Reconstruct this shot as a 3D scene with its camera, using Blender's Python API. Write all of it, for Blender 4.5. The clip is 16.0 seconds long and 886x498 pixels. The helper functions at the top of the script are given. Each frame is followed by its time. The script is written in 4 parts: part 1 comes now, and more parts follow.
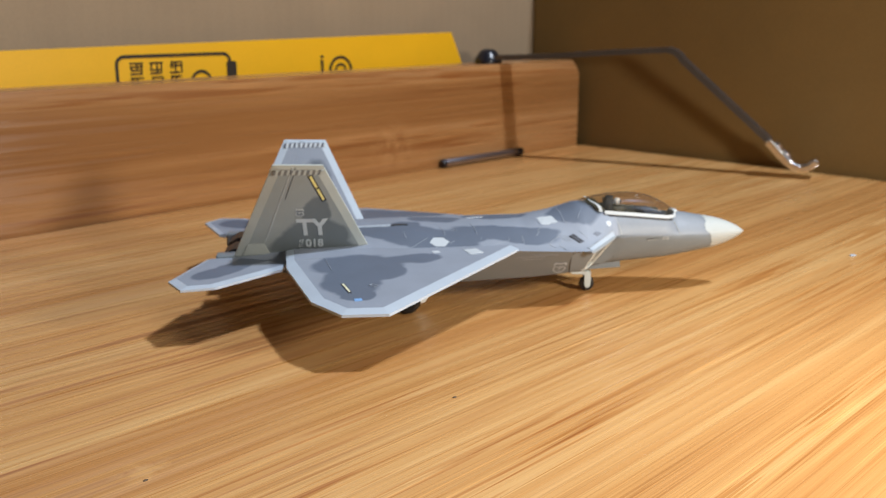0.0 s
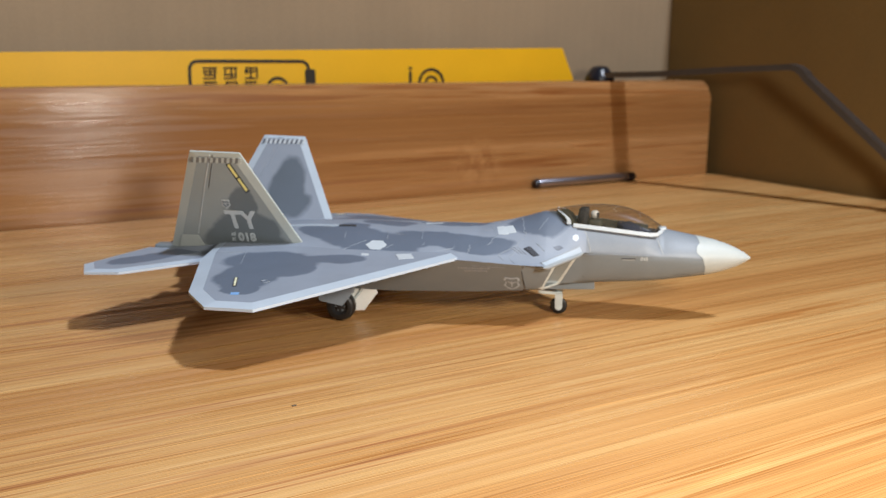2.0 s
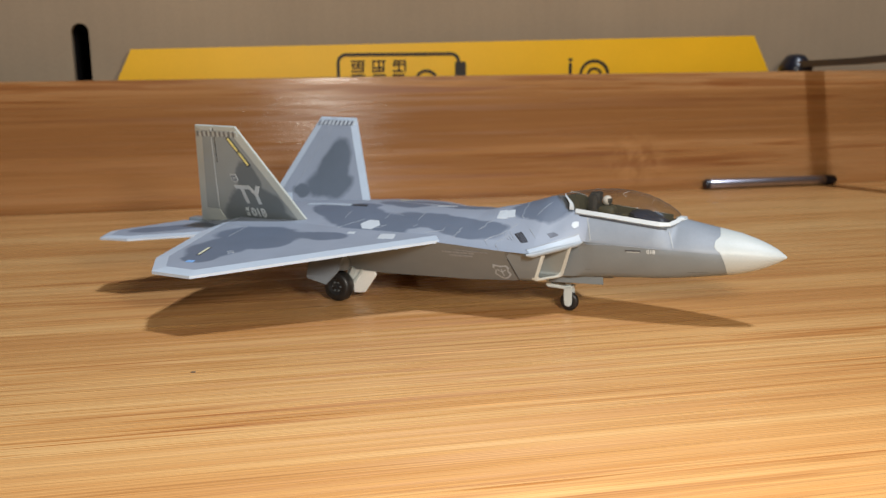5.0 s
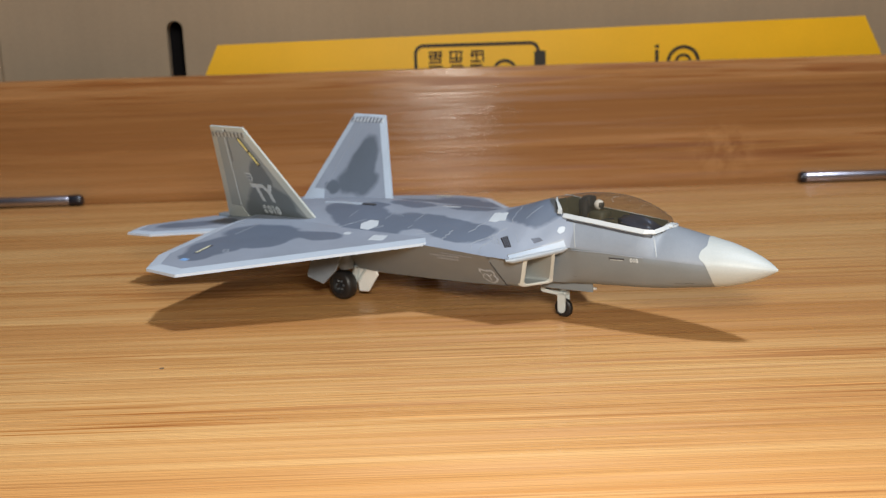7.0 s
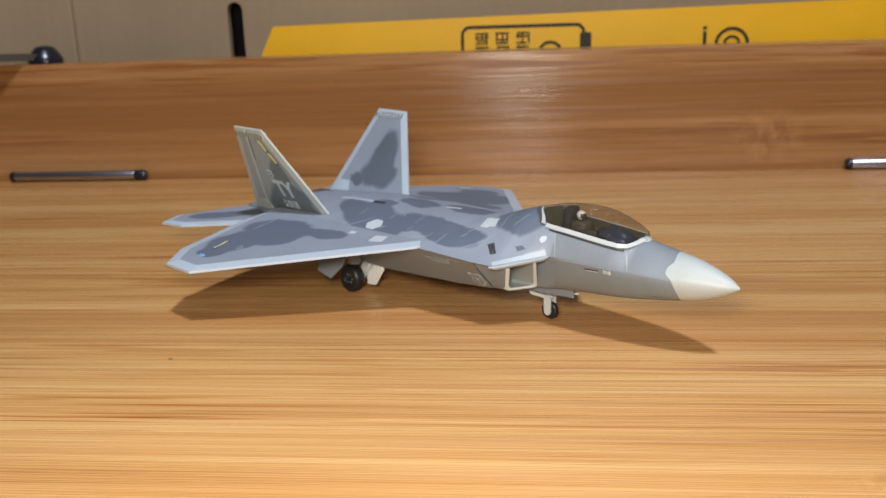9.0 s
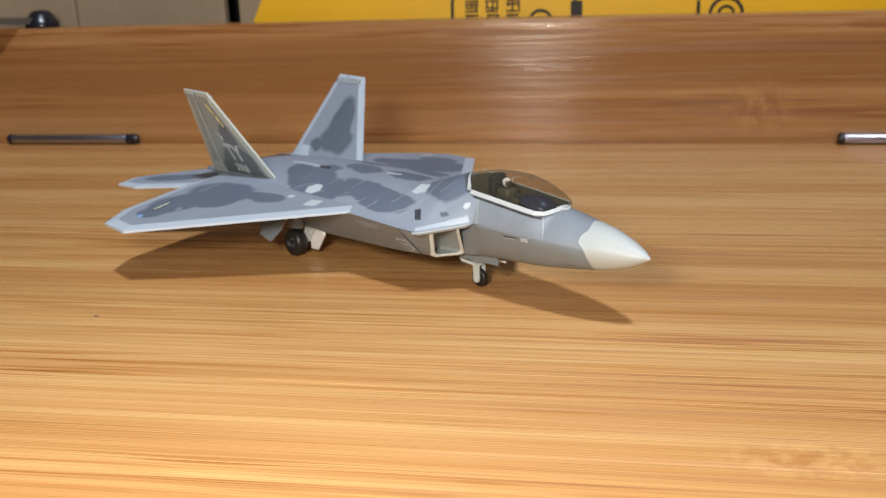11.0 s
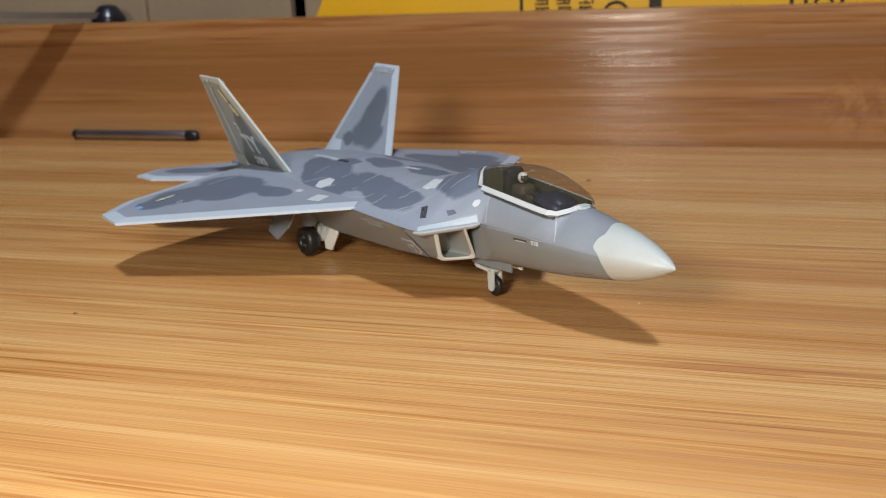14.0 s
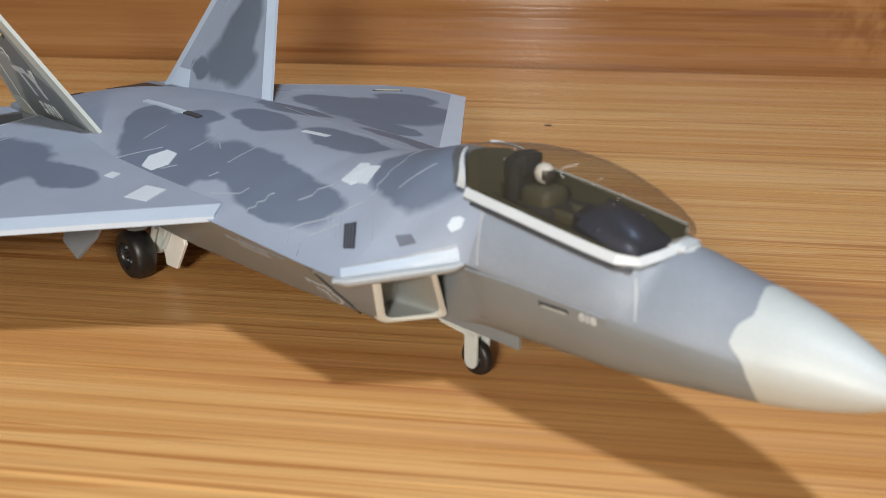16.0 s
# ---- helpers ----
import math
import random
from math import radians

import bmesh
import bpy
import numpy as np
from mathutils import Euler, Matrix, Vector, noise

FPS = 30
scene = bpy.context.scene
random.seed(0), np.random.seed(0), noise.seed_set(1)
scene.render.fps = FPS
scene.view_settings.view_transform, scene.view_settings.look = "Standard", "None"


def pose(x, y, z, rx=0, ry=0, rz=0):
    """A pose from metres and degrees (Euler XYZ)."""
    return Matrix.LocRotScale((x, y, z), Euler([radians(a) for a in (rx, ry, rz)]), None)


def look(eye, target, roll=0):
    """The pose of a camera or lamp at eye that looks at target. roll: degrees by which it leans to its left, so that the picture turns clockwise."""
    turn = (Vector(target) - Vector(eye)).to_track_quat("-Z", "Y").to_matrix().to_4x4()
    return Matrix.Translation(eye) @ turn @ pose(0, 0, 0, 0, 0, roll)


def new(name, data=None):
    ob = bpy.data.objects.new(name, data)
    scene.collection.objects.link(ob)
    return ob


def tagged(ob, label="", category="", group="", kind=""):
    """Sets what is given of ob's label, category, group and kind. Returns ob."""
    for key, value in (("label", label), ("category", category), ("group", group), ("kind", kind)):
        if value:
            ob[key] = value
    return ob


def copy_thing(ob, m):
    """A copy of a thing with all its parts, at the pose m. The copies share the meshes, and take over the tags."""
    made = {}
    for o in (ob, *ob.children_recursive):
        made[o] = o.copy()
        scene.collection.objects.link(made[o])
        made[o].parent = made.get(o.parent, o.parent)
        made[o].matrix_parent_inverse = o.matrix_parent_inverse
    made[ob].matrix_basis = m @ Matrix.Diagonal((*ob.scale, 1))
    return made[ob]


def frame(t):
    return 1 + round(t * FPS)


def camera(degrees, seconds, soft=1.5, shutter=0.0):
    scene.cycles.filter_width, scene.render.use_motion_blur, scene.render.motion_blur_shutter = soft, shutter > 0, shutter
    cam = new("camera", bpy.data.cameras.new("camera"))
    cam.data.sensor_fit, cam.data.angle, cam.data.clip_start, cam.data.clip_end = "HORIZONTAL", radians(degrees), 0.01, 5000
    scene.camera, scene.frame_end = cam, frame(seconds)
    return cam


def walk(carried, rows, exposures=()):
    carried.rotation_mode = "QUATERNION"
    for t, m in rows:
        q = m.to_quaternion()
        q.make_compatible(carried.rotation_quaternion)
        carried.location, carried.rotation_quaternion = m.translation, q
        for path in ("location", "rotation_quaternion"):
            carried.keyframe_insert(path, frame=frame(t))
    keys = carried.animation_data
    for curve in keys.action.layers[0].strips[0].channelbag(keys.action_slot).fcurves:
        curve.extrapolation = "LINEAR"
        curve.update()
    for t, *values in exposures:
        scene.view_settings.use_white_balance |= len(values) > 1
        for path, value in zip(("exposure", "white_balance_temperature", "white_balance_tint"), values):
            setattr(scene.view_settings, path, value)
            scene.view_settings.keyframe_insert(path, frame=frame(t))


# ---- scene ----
cam = camera(51.4, 16.0, soft=0.55)
PATH = [
    (0, (-0.00755, -0.03991, 0.06821), (1.3728, 1.3195, -0.4287), 0.05),
    (0.5, (0.00688, -0.04611, 0.06280), (1.3297, 1.3772, -0.4108), 0.38),
    (1, (0.01999, -0.05085, 0.06007), (1.2571, 1.4556, -0.3875), 0.55),
    (1.5, (0.03865, -0.05532, 0.05556), (1.1598, 1.5440, -0.3749), 0.59),
    (2, (0.05372, -0.06706, 0.05746), (1.0479, 1.6165, -0.3634), 0.52),
    (2.5, (0.06704, -0.06964, 0.05473), (0.9330, 1.6856, -0.3566), 0.21),
    (3, (0.07649, -0.07213, 0.05330), (0.8248, 1.7384, -0.3494), 0.02),
    (3.5, (0.08793, -0.07379, 0.05025), (0.7346, 1.7767, -0.3466), -0.07),
    (4, (0.09954, -0.07634, 0.04886), (0.6536, 1.8056, -0.3402), -0.20),
    (6.5, (0.14408, -0.08229, 0.04879), (0.2435, 1.8732, -0.3591), -1.55),
    (7, (0.15298, -0.08138, 0.05204), (0.1675, 1.8725, -0.3746), -1.76),
    (7.5, (0.15946, -0.08192, 0.05369), (0.0974, 1.8656, -0.3974), -1.82),
    (8, (0.16554, -0.08471, 0.05837), (0.0458, 1.8546, -0.4158), -1.91),
    (10.5, (0.18971, -0.09034, 0.06613), (-0.0782, 1.8052, -0.5127), -1.70),
    (11, (0.19794, -0.08613, 0.06219), (-0.0991, 1.8049, -0.5173), -1.62),
    (11.5, (0.20325, -0.08137, 0.06013), (-0.1356, 1.8027, -0.5191), -1.73),
    (12, (0.20942, -0.07955, 0.06118), (-0.1851, 1.7945, -0.5152), -1.93),
    (12.5, (0.21489, -0.08065, 0.05662), (-0.2366, 1.7822, -0.5142), -2.18),
    (13, (0.21691, -0.07808, 0.05594), (-0.2884, 1.7752, -0.5007), -2.25),
    (13.5, (0.21733, -0.06999, 0.05663), (-0.3276, 1.7756, -0.4883), -2.31),
    (14, (0.21251, -0.06323, 0.05436), (-0.3208, 1.7841, -0.4961), -1.99),
    (14.5, (0.19782, -0.01685, 0.04732), (-0.2744, 1.8259, -0.5701), -1.37),
    (15, (0.19176, -0.00321, 0.04849), (-0.1997, 1.8433, -0.6127), -0.99),
    (15.5, (0.18853, 0.00522, 0.04784), (-0.1275, 1.8552, -0.6432), -0.18),
    (16, (0.18486, 0.00961, 0.04684), (-0.0591, 1.8472, -0.7039), -0.04),
]
walk(cam, [(t, look(eye, target, roll)) for t, eye, target, roll in PATH],
     [(0, 0.34), (4, 0.18), (8, 0.14), (11, 0.16), (13, 0.02), (14, 0.03), (16, 0.16)])
cam.data.dof.use_dof = True
cam.data.dof.focus_distance = 0.128
cam.data.dof.aperture_fstop = 52

# ---- light: one ceiling lamp above and behind the camera, and a dim room ----
world = bpy.data.worlds.new("room_light")
scene.world = world
world.use_nodes = True
world.node_tree.nodes["Background"].inputs["Color"].default_value = (1.0, 0.92, 0.82, 1)
world.node_tree.nodes["Background"].inputs["Strength"].default_value = 0.006
LAMP_AT = Vector((0.17, 0.09, 0.0)) + Vector((0.16, -0.40, 0.90)).normalized() * 1.70
lamp_data = bpy.data.lights.new("ceiling_lamp", "AREA")
lamp_data.shape, lamp_data.size = "DISK", 0.14
lamp_data.energy, lamp_data.color = 19.0, (0.86, 0.95, 1.10)
lamp = new("ceiling_lamp", lamp_data)
lamp.matrix_world = look(LAMP_AT, (0.17, 0.09, 0.0))
# the small torch of the phone that films
torch_data = bpy.data.lights.new("phone_torch", "POINT")
torch_data.energy, torch_data.shadow_soft_size, torch_data.color = 1.22, 0.016, (1.0, 0.95, 0.86)
new("phone_torch", torch_data).location = (0.164, -0.088, 0.084)


# ---- materials ----
def material(name, rough=0.5, metal=0.0):
    m = bpy.data.materials.new(name)
    m.use_nodes = True
    b = m.node_tree.nodes["Principled BSDF"]
    b.inputs["Roughness"].default_value, b.inputs["Metallic"].default_value = rough, metal
    return m, m.node_tree, b


def node(nt, kind, **values):
    n = nt.nodes.new(kind)
    for key, value in values.items():
        if key == "op":
            n.operation = value
        elif key == "blend":
            n.data_type, n.blend_type = "RGBA", value
        else:
            n.inputs[int(key[1:]) if key[0] == "i" and key[1:].isdigit() else key].default_value = value
    return n


def coords(nt, scale):
    tc, mp = node(nt, "ShaderNodeTexCoord"), node(nt, "ShaderNodeMapping")
    mp.inputs["Scale"].default_value = scale
    nt.links.new(tc.outputs["Object"], mp.inputs["Vector"])
    return mp.outputs["Vector"]


def noise_tex(nt, vec, scale, detail=4.0, rough=0.55):
    n = node(nt, "ShaderNodeTexNoise", Scale=scale, Detail=detail, Roughness=rough)
    nt.links.new(vec, n.inputs["Vector"])
    return n.outputs["Fac"]


def ramp(nt, fac, stops):
    r = node(nt, "ShaderNodeValToRGB")
    while len(r.color_ramp.elements) < len(stops):
        r.color_ramp.elements.new(0.5)
    for e, (at, colour) in zip(r.color_ramp.elements, stops):
        e.position, e.color = at, (*colour, 1)
    nt.links.new(fac, r.inputs["Fac"])
    return r.outputs["Color"]


def mix(nt, kind, fac, a, b):
    n = node(nt, "ShaderNodeMix", blend=kind)
    for socket, value in ((0, fac), (6, a), (7, b)):
        if hasattr(value, "links"):
            nt.links.new(value, n.inputs[socket])
        else:
            n.inputs[socket].default_value = value
    return n.outputs[2]


def maths(nt, op, a, b=0.0):
    n = node(nt, "ShaderNodeMath", op=op)
    for socket, value in ((0, a), (1, b)):
        if hasattr(value, "links"):
            nt.links.new(value, n.inputs[socket])
        else:
            n.inputs[socket].default_value = value
    return n.outputs[0]


def bump(nt, b, height, strength, distance):
    n = node(nt, "ShaderNodeBump", Strength=strength, Distance=distance)
    nt.links.new(height, n.inputs["Height"])
    nt.links.new(n.outputs["Normal"], b.inputs["Normal"])


def plain(name, colour, rough=0.5, metal=0.0, grain=0.08, scale=900.0):
    """A painted or moulded surface with slight unevenness at two scales."""
    m, nt, b = material(name, rough, metal)
    v = coords(nt, (1, 1, 1))
    fine, coarse = noise_tex(nt, v, scale * 4, 3), noise_tex(nt, v, scale / 6, 3)
    both = maths(nt, "ADD", maths(nt, "MULTIPLY", fine, 0.5), maths(nt, "MULTIPLY", coarse, 0.5))
    lo = tuple(c * (1 - grain) for c in colour)
    hi = tuple(min(1, c * (1 + grain)) for c in colour)
    nt.links.new(ramp(nt, both, [(0.35, lo), (0.65, hi)]), b.inputs["Base Color"])
    bump(nt, b, fine, 0.12, 0.00004)
    return m


def bamboo(name, across, light, mid, dark, knots, gloss=0.28, hair=0.08, bands=1.0, vein=0.46, dash=0.80):
    """Pressed bamboo: grain runs along x; across is the axis over the strips; knots are the nodes of the cane."""
    m, nt, b = material(name, gloss)
    stretch = lambda lo, hi: coords(nt, {"y": (lo, hi, 8.0), "z": (lo, 8.0, hi)}[across])
    v1 = coords(nt, (1.0, 1.0, 1.0))
    broad, fibre = noise_tex(nt, stretch(0.4, 18.0), 2.6, 3, 0.5), noise_tex(nt, stretch(0.5, 30.0), 13.0, 3, 0.55)
    pores, hairs = noise_tex(nt, stretch(0.5, 44.0), 40.0, 3, 0.55), noise_tex(nt, stretch(0.28, 60.0), 58.0, 3, 0.6)
    veins, veins_2 = noise_tex(nt, stretch(0.16, 30.0), 9.0, 2, 0.5), noise_tex(nt, stretch(0.3, 52.0), 11.0, 2, 0.5)
    patch, patch_2 = noise_tex(nt, stretch(1.0, 4.0), 9.0, 3, 0.5), noise_tex(nt, stretch(1.3, 5.0), 13.0, 3, 0.5)
    sep = node(nt, "ShaderNodeSeparateXYZ")
    nt.links.new(v1, sep.inputs[0])
    strip = maths(nt, "FLOOR", maths(nt, "MULTIPLY", sep.outputs[across.upper()], 52.0))
    wn = node(nt, "ShaderNodeTexWhiteNoise")
    wn.noise_dimensions = "1D"
    nt.links.new(strip, wn.inputs["W"])
    tone = maths(nt, "ADD", maths(nt, "MULTIPLY", broad, 0.60 * bands), maths(nt, "MULTIPLY", fibre, 1.0 - 0.60 * bands))
    tone = maths(nt, "ADD", tone, maths(nt, "MULTIPLY", maths(nt, "SUBTRACT", wn.outputs["Value"], 0.5), 0.10))
    base = ramp(nt, tone, [(0.39, dark), (0.50, mid), (0.61, light)])
    # long dark veins that thin out in places, short pale dashes as painted glints, fine hairs
    brown, pale = (1 - 0.42 * vein, 1 - 0.57 * vein, 1 - 0.68 * vein), (1.16, 1.16, 1.13)
    where = ramp(nt, patch, [(0.40, (0.12, 0.12, 0.12)), (0.62, (1, 1, 1))])
    where_2 = ramp(nt, patch_2, [(0.42, (0, 0, 0)), (0.58, (0.9, 0.9, 0.9))])
    base = mix(nt, "MULTIPLY", where, base, ramp(nt, veins, [(0.484, (1, 1, 1)), (0.499, brown), (0.502, brown), (0.517, (1, 1, 1))]))
    base = mix(nt, "MULTIPLY", where_2, base, ramp(nt, veins_2, [(0.476, (1, 1, 1)), (0.498, brown), (0.502, brown), (0.524, (1, 1, 1))]))
    base = mix(nt, "MULTIPLY", where, base, ramp(nt, pores, [(0.33, (0.87, 0.79, 0.70)), (0.41, (1, 1, 1)), (0.62, (1, 1, 1)), (0.70, pale)]))
    base = mix(nt, "MULTIPLY", hair, base, ramp(nt, hairs, [(0.36, (0.70, 0.56, 0.42)), (0.45, (1, 1, 1)), (0.60, (1, 1, 1)), (0.68, (1.16, 1.16, 1.12))]))
    # vascular bundles: short crisp dark dashes, dense in some strips and sparse in others, with painted pale glints of
    # gloss between
    bundle, bundle_2 = noise_tex(nt, stretch(0.75, 26.0), 21.0, 1.2, 0.45), noise_tex(nt, stretch(0.8, 34.0), 29.0, 1.2, 0.45)
    dense = noise_tex(nt, stretch(0.35, 6.0), 11.0, 2, 0.5)
    crowd = ramp(nt, maths(nt, "ADD", maths(nt, "MULTIPLY", wn.outputs["Value"], 0.22), maths(nt, "MULTIPLY", dense, 0.78)), [(0.44, (0.05 * dash,) * 3), (0.58, (dash,) * 3)])
    umber = (0.75, 0.58, 0.41)
    base = mix(nt, "MULTIPLY", crowd, base, ramp(nt, bundle, [(0.565, (1, 1, 1)), (0.61, umber), (0.72, (0.64, 0.47, 0.31))]))
    base = mix(nt, "MULTIPLY", crowd, base, ramp(nt, bundle_2, [(0.33, (1.20, 1.19, 1.14)), (0.38, (1, 1, 1)), (0.60, (1, 1, 1)), (0.65, umber)]))
    for kx, ka, rx, ra in knots:
        dx = maths(nt, "DIVIDE", maths(nt, "SUBTRACT", sep.outputs["X"], kx), rx)
        da = maths(nt, "DIVIDE", maths(nt, "SUBTRACT", sep.outputs[across.upper()], ka), ra)
        d = maths(nt, "ADD", maths(nt, "MULTIPLY", dx, dx), maths(nt, "MULTIPLY", da, da))
        blotch = noise_tex(nt, coords(nt, (1, 1, 1)), 210.0, 4, 0.65)
        inside = maths(nt, "MULTIPLY", maths(nt, "SUBTRACT", 1.0, maths(nt, "MINIMUM", d, 1.0)), 0.4)
        speckle = ramp(nt, blotch, [(0.42, (dark[0] * 0.85, dark[1] * 0.75, dark[2] * 0.7)), (0.58, (light[0] * 1.15, light[1] * 1.15, light[2] * 1.1))])
        base = mix(nt, "MIX", inside, base, speckle)
    nt.links.new(base, b.inputs["Base Color"])
    b.inputs["Anisotropic"].default_value = 0.8
    along = node(nt, "ShaderNodeCombineXYZ", **{across.upper(): 1.0})
    nt.links.new(along.outputs[0], b.inputs["Tangent"])
    nt.links.new(ramp(nt, bundle, [(0.36, (gloss - 0.06,) * 3), (0.50, (gloss + 0.04,) * 3), (0.64, (gloss + 0.20,) * 3)]), b.inputs["Roughness"])
    bump(nt, b, maths(nt, "ADD", pores, maths(nt, "MULTIPLY", bundle, -0.8)), 0.30, 0.0003)
    return m


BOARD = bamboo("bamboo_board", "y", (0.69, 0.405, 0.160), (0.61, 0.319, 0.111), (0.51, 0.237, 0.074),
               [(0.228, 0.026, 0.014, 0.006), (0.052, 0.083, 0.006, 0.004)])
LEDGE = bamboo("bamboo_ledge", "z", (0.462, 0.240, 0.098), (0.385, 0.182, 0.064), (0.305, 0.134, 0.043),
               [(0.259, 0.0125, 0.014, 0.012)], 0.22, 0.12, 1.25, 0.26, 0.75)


def cardboard(name, colour):
    m, nt, b = material(name, 0.85)
    v = coords(nt, (1, 1, 1))
    flute = node(nt, "ShaderNodeTexWave", Scale=55.0, Distortion=1.2, Detail=2.0)
    nt.links.new(v, flute.inputs["Vector"])
    fleck, cloud = noise_tex(nt, v, 900, 4), noise_tex(nt, v, 14, 4)
    tone = maths(nt, "ADD", maths(nt, "MULTIPLY", cloud, 0.6), maths(nt, "ADD", maths(nt, "MULTIPLY", fleck, 0.3), maths(nt, "MULTIPLY", flute.outputs["Fac"], 0.025)))
    nt.links.new(ramp(nt, tone, [(0.3, tuple(c * 0.84 for c in colour)), (0.66, tuple(c * 1.1 for c in colour))]), b.inputs["Base Color"])
    bump(nt, b, flute.outputs["Fac"], 0.04, 0.0003)
    return m


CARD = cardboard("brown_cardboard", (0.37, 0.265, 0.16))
# yellower card for the side sheet, darkened to carry its shade
CARD_SHADED = cardboard("shaded_cardboard", (0.215, 0.13, 0.040))
YELLOW = plain("yellow_card", (0.88, 0.47, 0.008), 0.5, 0, 0.05, 300)
INK = plain("black_print", (0.028, 0.020, 0.010), 0.6, 0, 0.2)
# unseen table and room shell, dark so that little light bounces back
TABLE = plain("table_paint", (0.24, 0.20, 0.165), 0.5, 0, 0.1, 60)
ROOM_SHELL = plain("dark_room_shell", (0.20, 0.185, 0.165), 0.9, 0, 0.05, 20)
SLOT_DARK = plain("slot_darkness", (0.012, 0.010, 0.012), 0.9)
BLACK_PLASTIC = plain("black_plastic", (0.012, 0.012, 0.018), 0.28, 0, 0.1)
DARK_STEEL = plain("dark_steel", (0.095, 0.080, 0.070), 0.42, 0.6, 0.1)
CHROME = plain("worn_chrome", (0.80, 0.80, 0.84), 0.14, 1.0, 0.06)
GUNMETAL = plain("dull_metal_bar", (0.40, 0.385, 0.43), 0.30, 0.95, 0.08)

LIGHT_GREY, DARK_GREY = (0.280, 0.316, 0.380), (0.126, 0.154, 0.206)


def camouflage(name, plane, blobs, light=LIGHT_GREY, dark=DARK_GREY, soft=0.10):
    """Sprayed two-tone camouflage. Blobs are ellipses (u, v, ru, rv, turn) in metres of the full-size machine; plane names the two axes."""
    m, nt, b = material(name, 0.58)
    v = coords(nt, (144, 144, 144))
    wobble = node(nt, "ShaderNodeTexNoise", Scale=1.3, Detail=3.0)
    nt.links.new(v, wobble.inputs["Vector"])
    shift = node(nt, "ShaderNodeVectorMath", op="MULTIPLY_ADD")
    shift.inputs[1].default_value, shift.inputs[2].default_value = (0.5, 0.5, 0.5), (-0.25, -0.25, -0.25)
    nt.links.new(wobble.outputs["Color"], shift.inputs[0])
    add = node(nt, "ShaderNodeVectorMath", op="ADD")
    nt.links.new(v, add.inputs[0])
    nt.links.new(shift.outputs[0], add.inputs[1])
    sep = node(nt, "ShaderNodeSeparateXYZ")
    nt.links.new(add.outputs[0], sep.inputs[0])
    su, sv = sep.outputs[plane[0]], sep.outputs[plane[1]]
    least = None
    for u, w, ru, rv, turn in blobs:
        ca, sa = math.cos(radians(turn)), math.sin(radians(turn))
        du, dv = maths(nt, "SUBTRACT", su, u), maths(nt, "SUBTRACT", sv, w)
        p = maths(nt, "DIVIDE", maths(nt, "ADD", maths(nt, "MULTIPLY", du, ca), maths(nt, "MULTIPLY", dv, sa)), ru)
        q = maths(nt, "DIVIDE", maths(nt, "SUBTRACT", maths(nt, "MULTIPLY", dv, ca), maths(nt, "MULTIPLY", du, sa)), rv)
        d = maths(nt, "SQRT", maths(nt, "ADD", maths(nt, "MULTIPLY", p, p), maths(nt, "MULTIPLY", q, q)))
        if least is None:
            least = d
        else:
            s = node(nt, "ShaderNodeMath", op="SMOOTH_MIN", i2=0.25)
            nt.links.new(least, s.inputs[0])
            nt.links.new(d, s.inputs[1])
            least = s.outputs[0]
    v2 = coords(nt, (1, 1, 1))
    grain, cloud = noise_tex(nt, v2, 5200, 3), noise_tex(nt, v2, 130, 3)
    tone = maths(nt, "ADD", maths(nt, "MULTIPLY", grain, 0.35), maths(nt, "MULTIPLY", cloud, 0.65))
    vary = ramp(nt, tone, [(0.3, (0.92, 0.92, 0.91)), (0.7, (1.06, 1.06, 1.07))])
    if least is None:
        rgb = node(nt, "ShaderNodeRGB")
        rgb.outputs[0].default_value = (*light, 1)
        base = rgb.outputs[0]
    else:
        base = ramp(nt, maths(nt, "MULTIPLY", least, 0.5), [(0.5 - soft / 2, dark), (0.5 + soft / 4, light)])
    nt.links.new(mix(nt, "MULTIPLY", 1.0, base, vary), b.inputs["Base Color"])
    bump(nt, b, grain, 0.5, 0.00003)
    return m


HULL = camouflage("hull_camouflage", ("X", "Y"), [
    (11.85, 1.60, 1.85, 0.78, -20), (10.95, 2.10, 0.90, 0.62, 0), (13.5, 1.05, 0.85, 0.42, -30), (12.45, 0.65, 0.60, 0.50, 0),
    (9.15, 1.40, 1.85, 0.50, -10), (8.2, 1.62, 1.05, 0.40, 12), (10.35, 1.62, 0.60, 0.36, -10), (11.4, -0.15, 0.95, 0.50, -10), (9.2, -0.25, 1.25, 0.48, -8),
    (6.50, 0.52, 0.95, 0.62, -12), (12.4, -1.4, 1.1, 0.6, 0), (9.0, -1.7, 1.5, 0.5, 0)])
WING_R = camouflage("wing_camouflage", ("X", "Y"), [
    (14.2, 3.7, 1.45, 0.95, 0), (14.35, 5.1, 0.95, 1.15, 0), (14.2, 6.15, 0.55, 0.48, 0), (12.55, 3.25, 1.15, 0.42, 8), (13.35, 4.35, 0.75, 0.65, 35)])
WING_L = camouflage("port_wing_camouflage", ("X", "Y"), [
    (12.3, -3.7, 1.7, 1.5, -10), (13.4, -5.2, 0.8, 0.7, 20), (13.6, -3.2, 1.0, 0.8, 0), (10.8, -2.4, 0.9, 0.45, 0)])
STAB_R = camouflage("stabilizer_camouflage", ("X", "Y"), [(18.5, 3.3, 0.95, 0.50, 50), (17.6, 2.1, 0.75, 0.42, 30), (18.1, 2.8, 0.7, 0.5, 45)])
STAB_L = camouflage("port_stabilizer_camouflage", ("X", "Y"), [(18.2, -3.4, 1.2, 0.8, -35)])
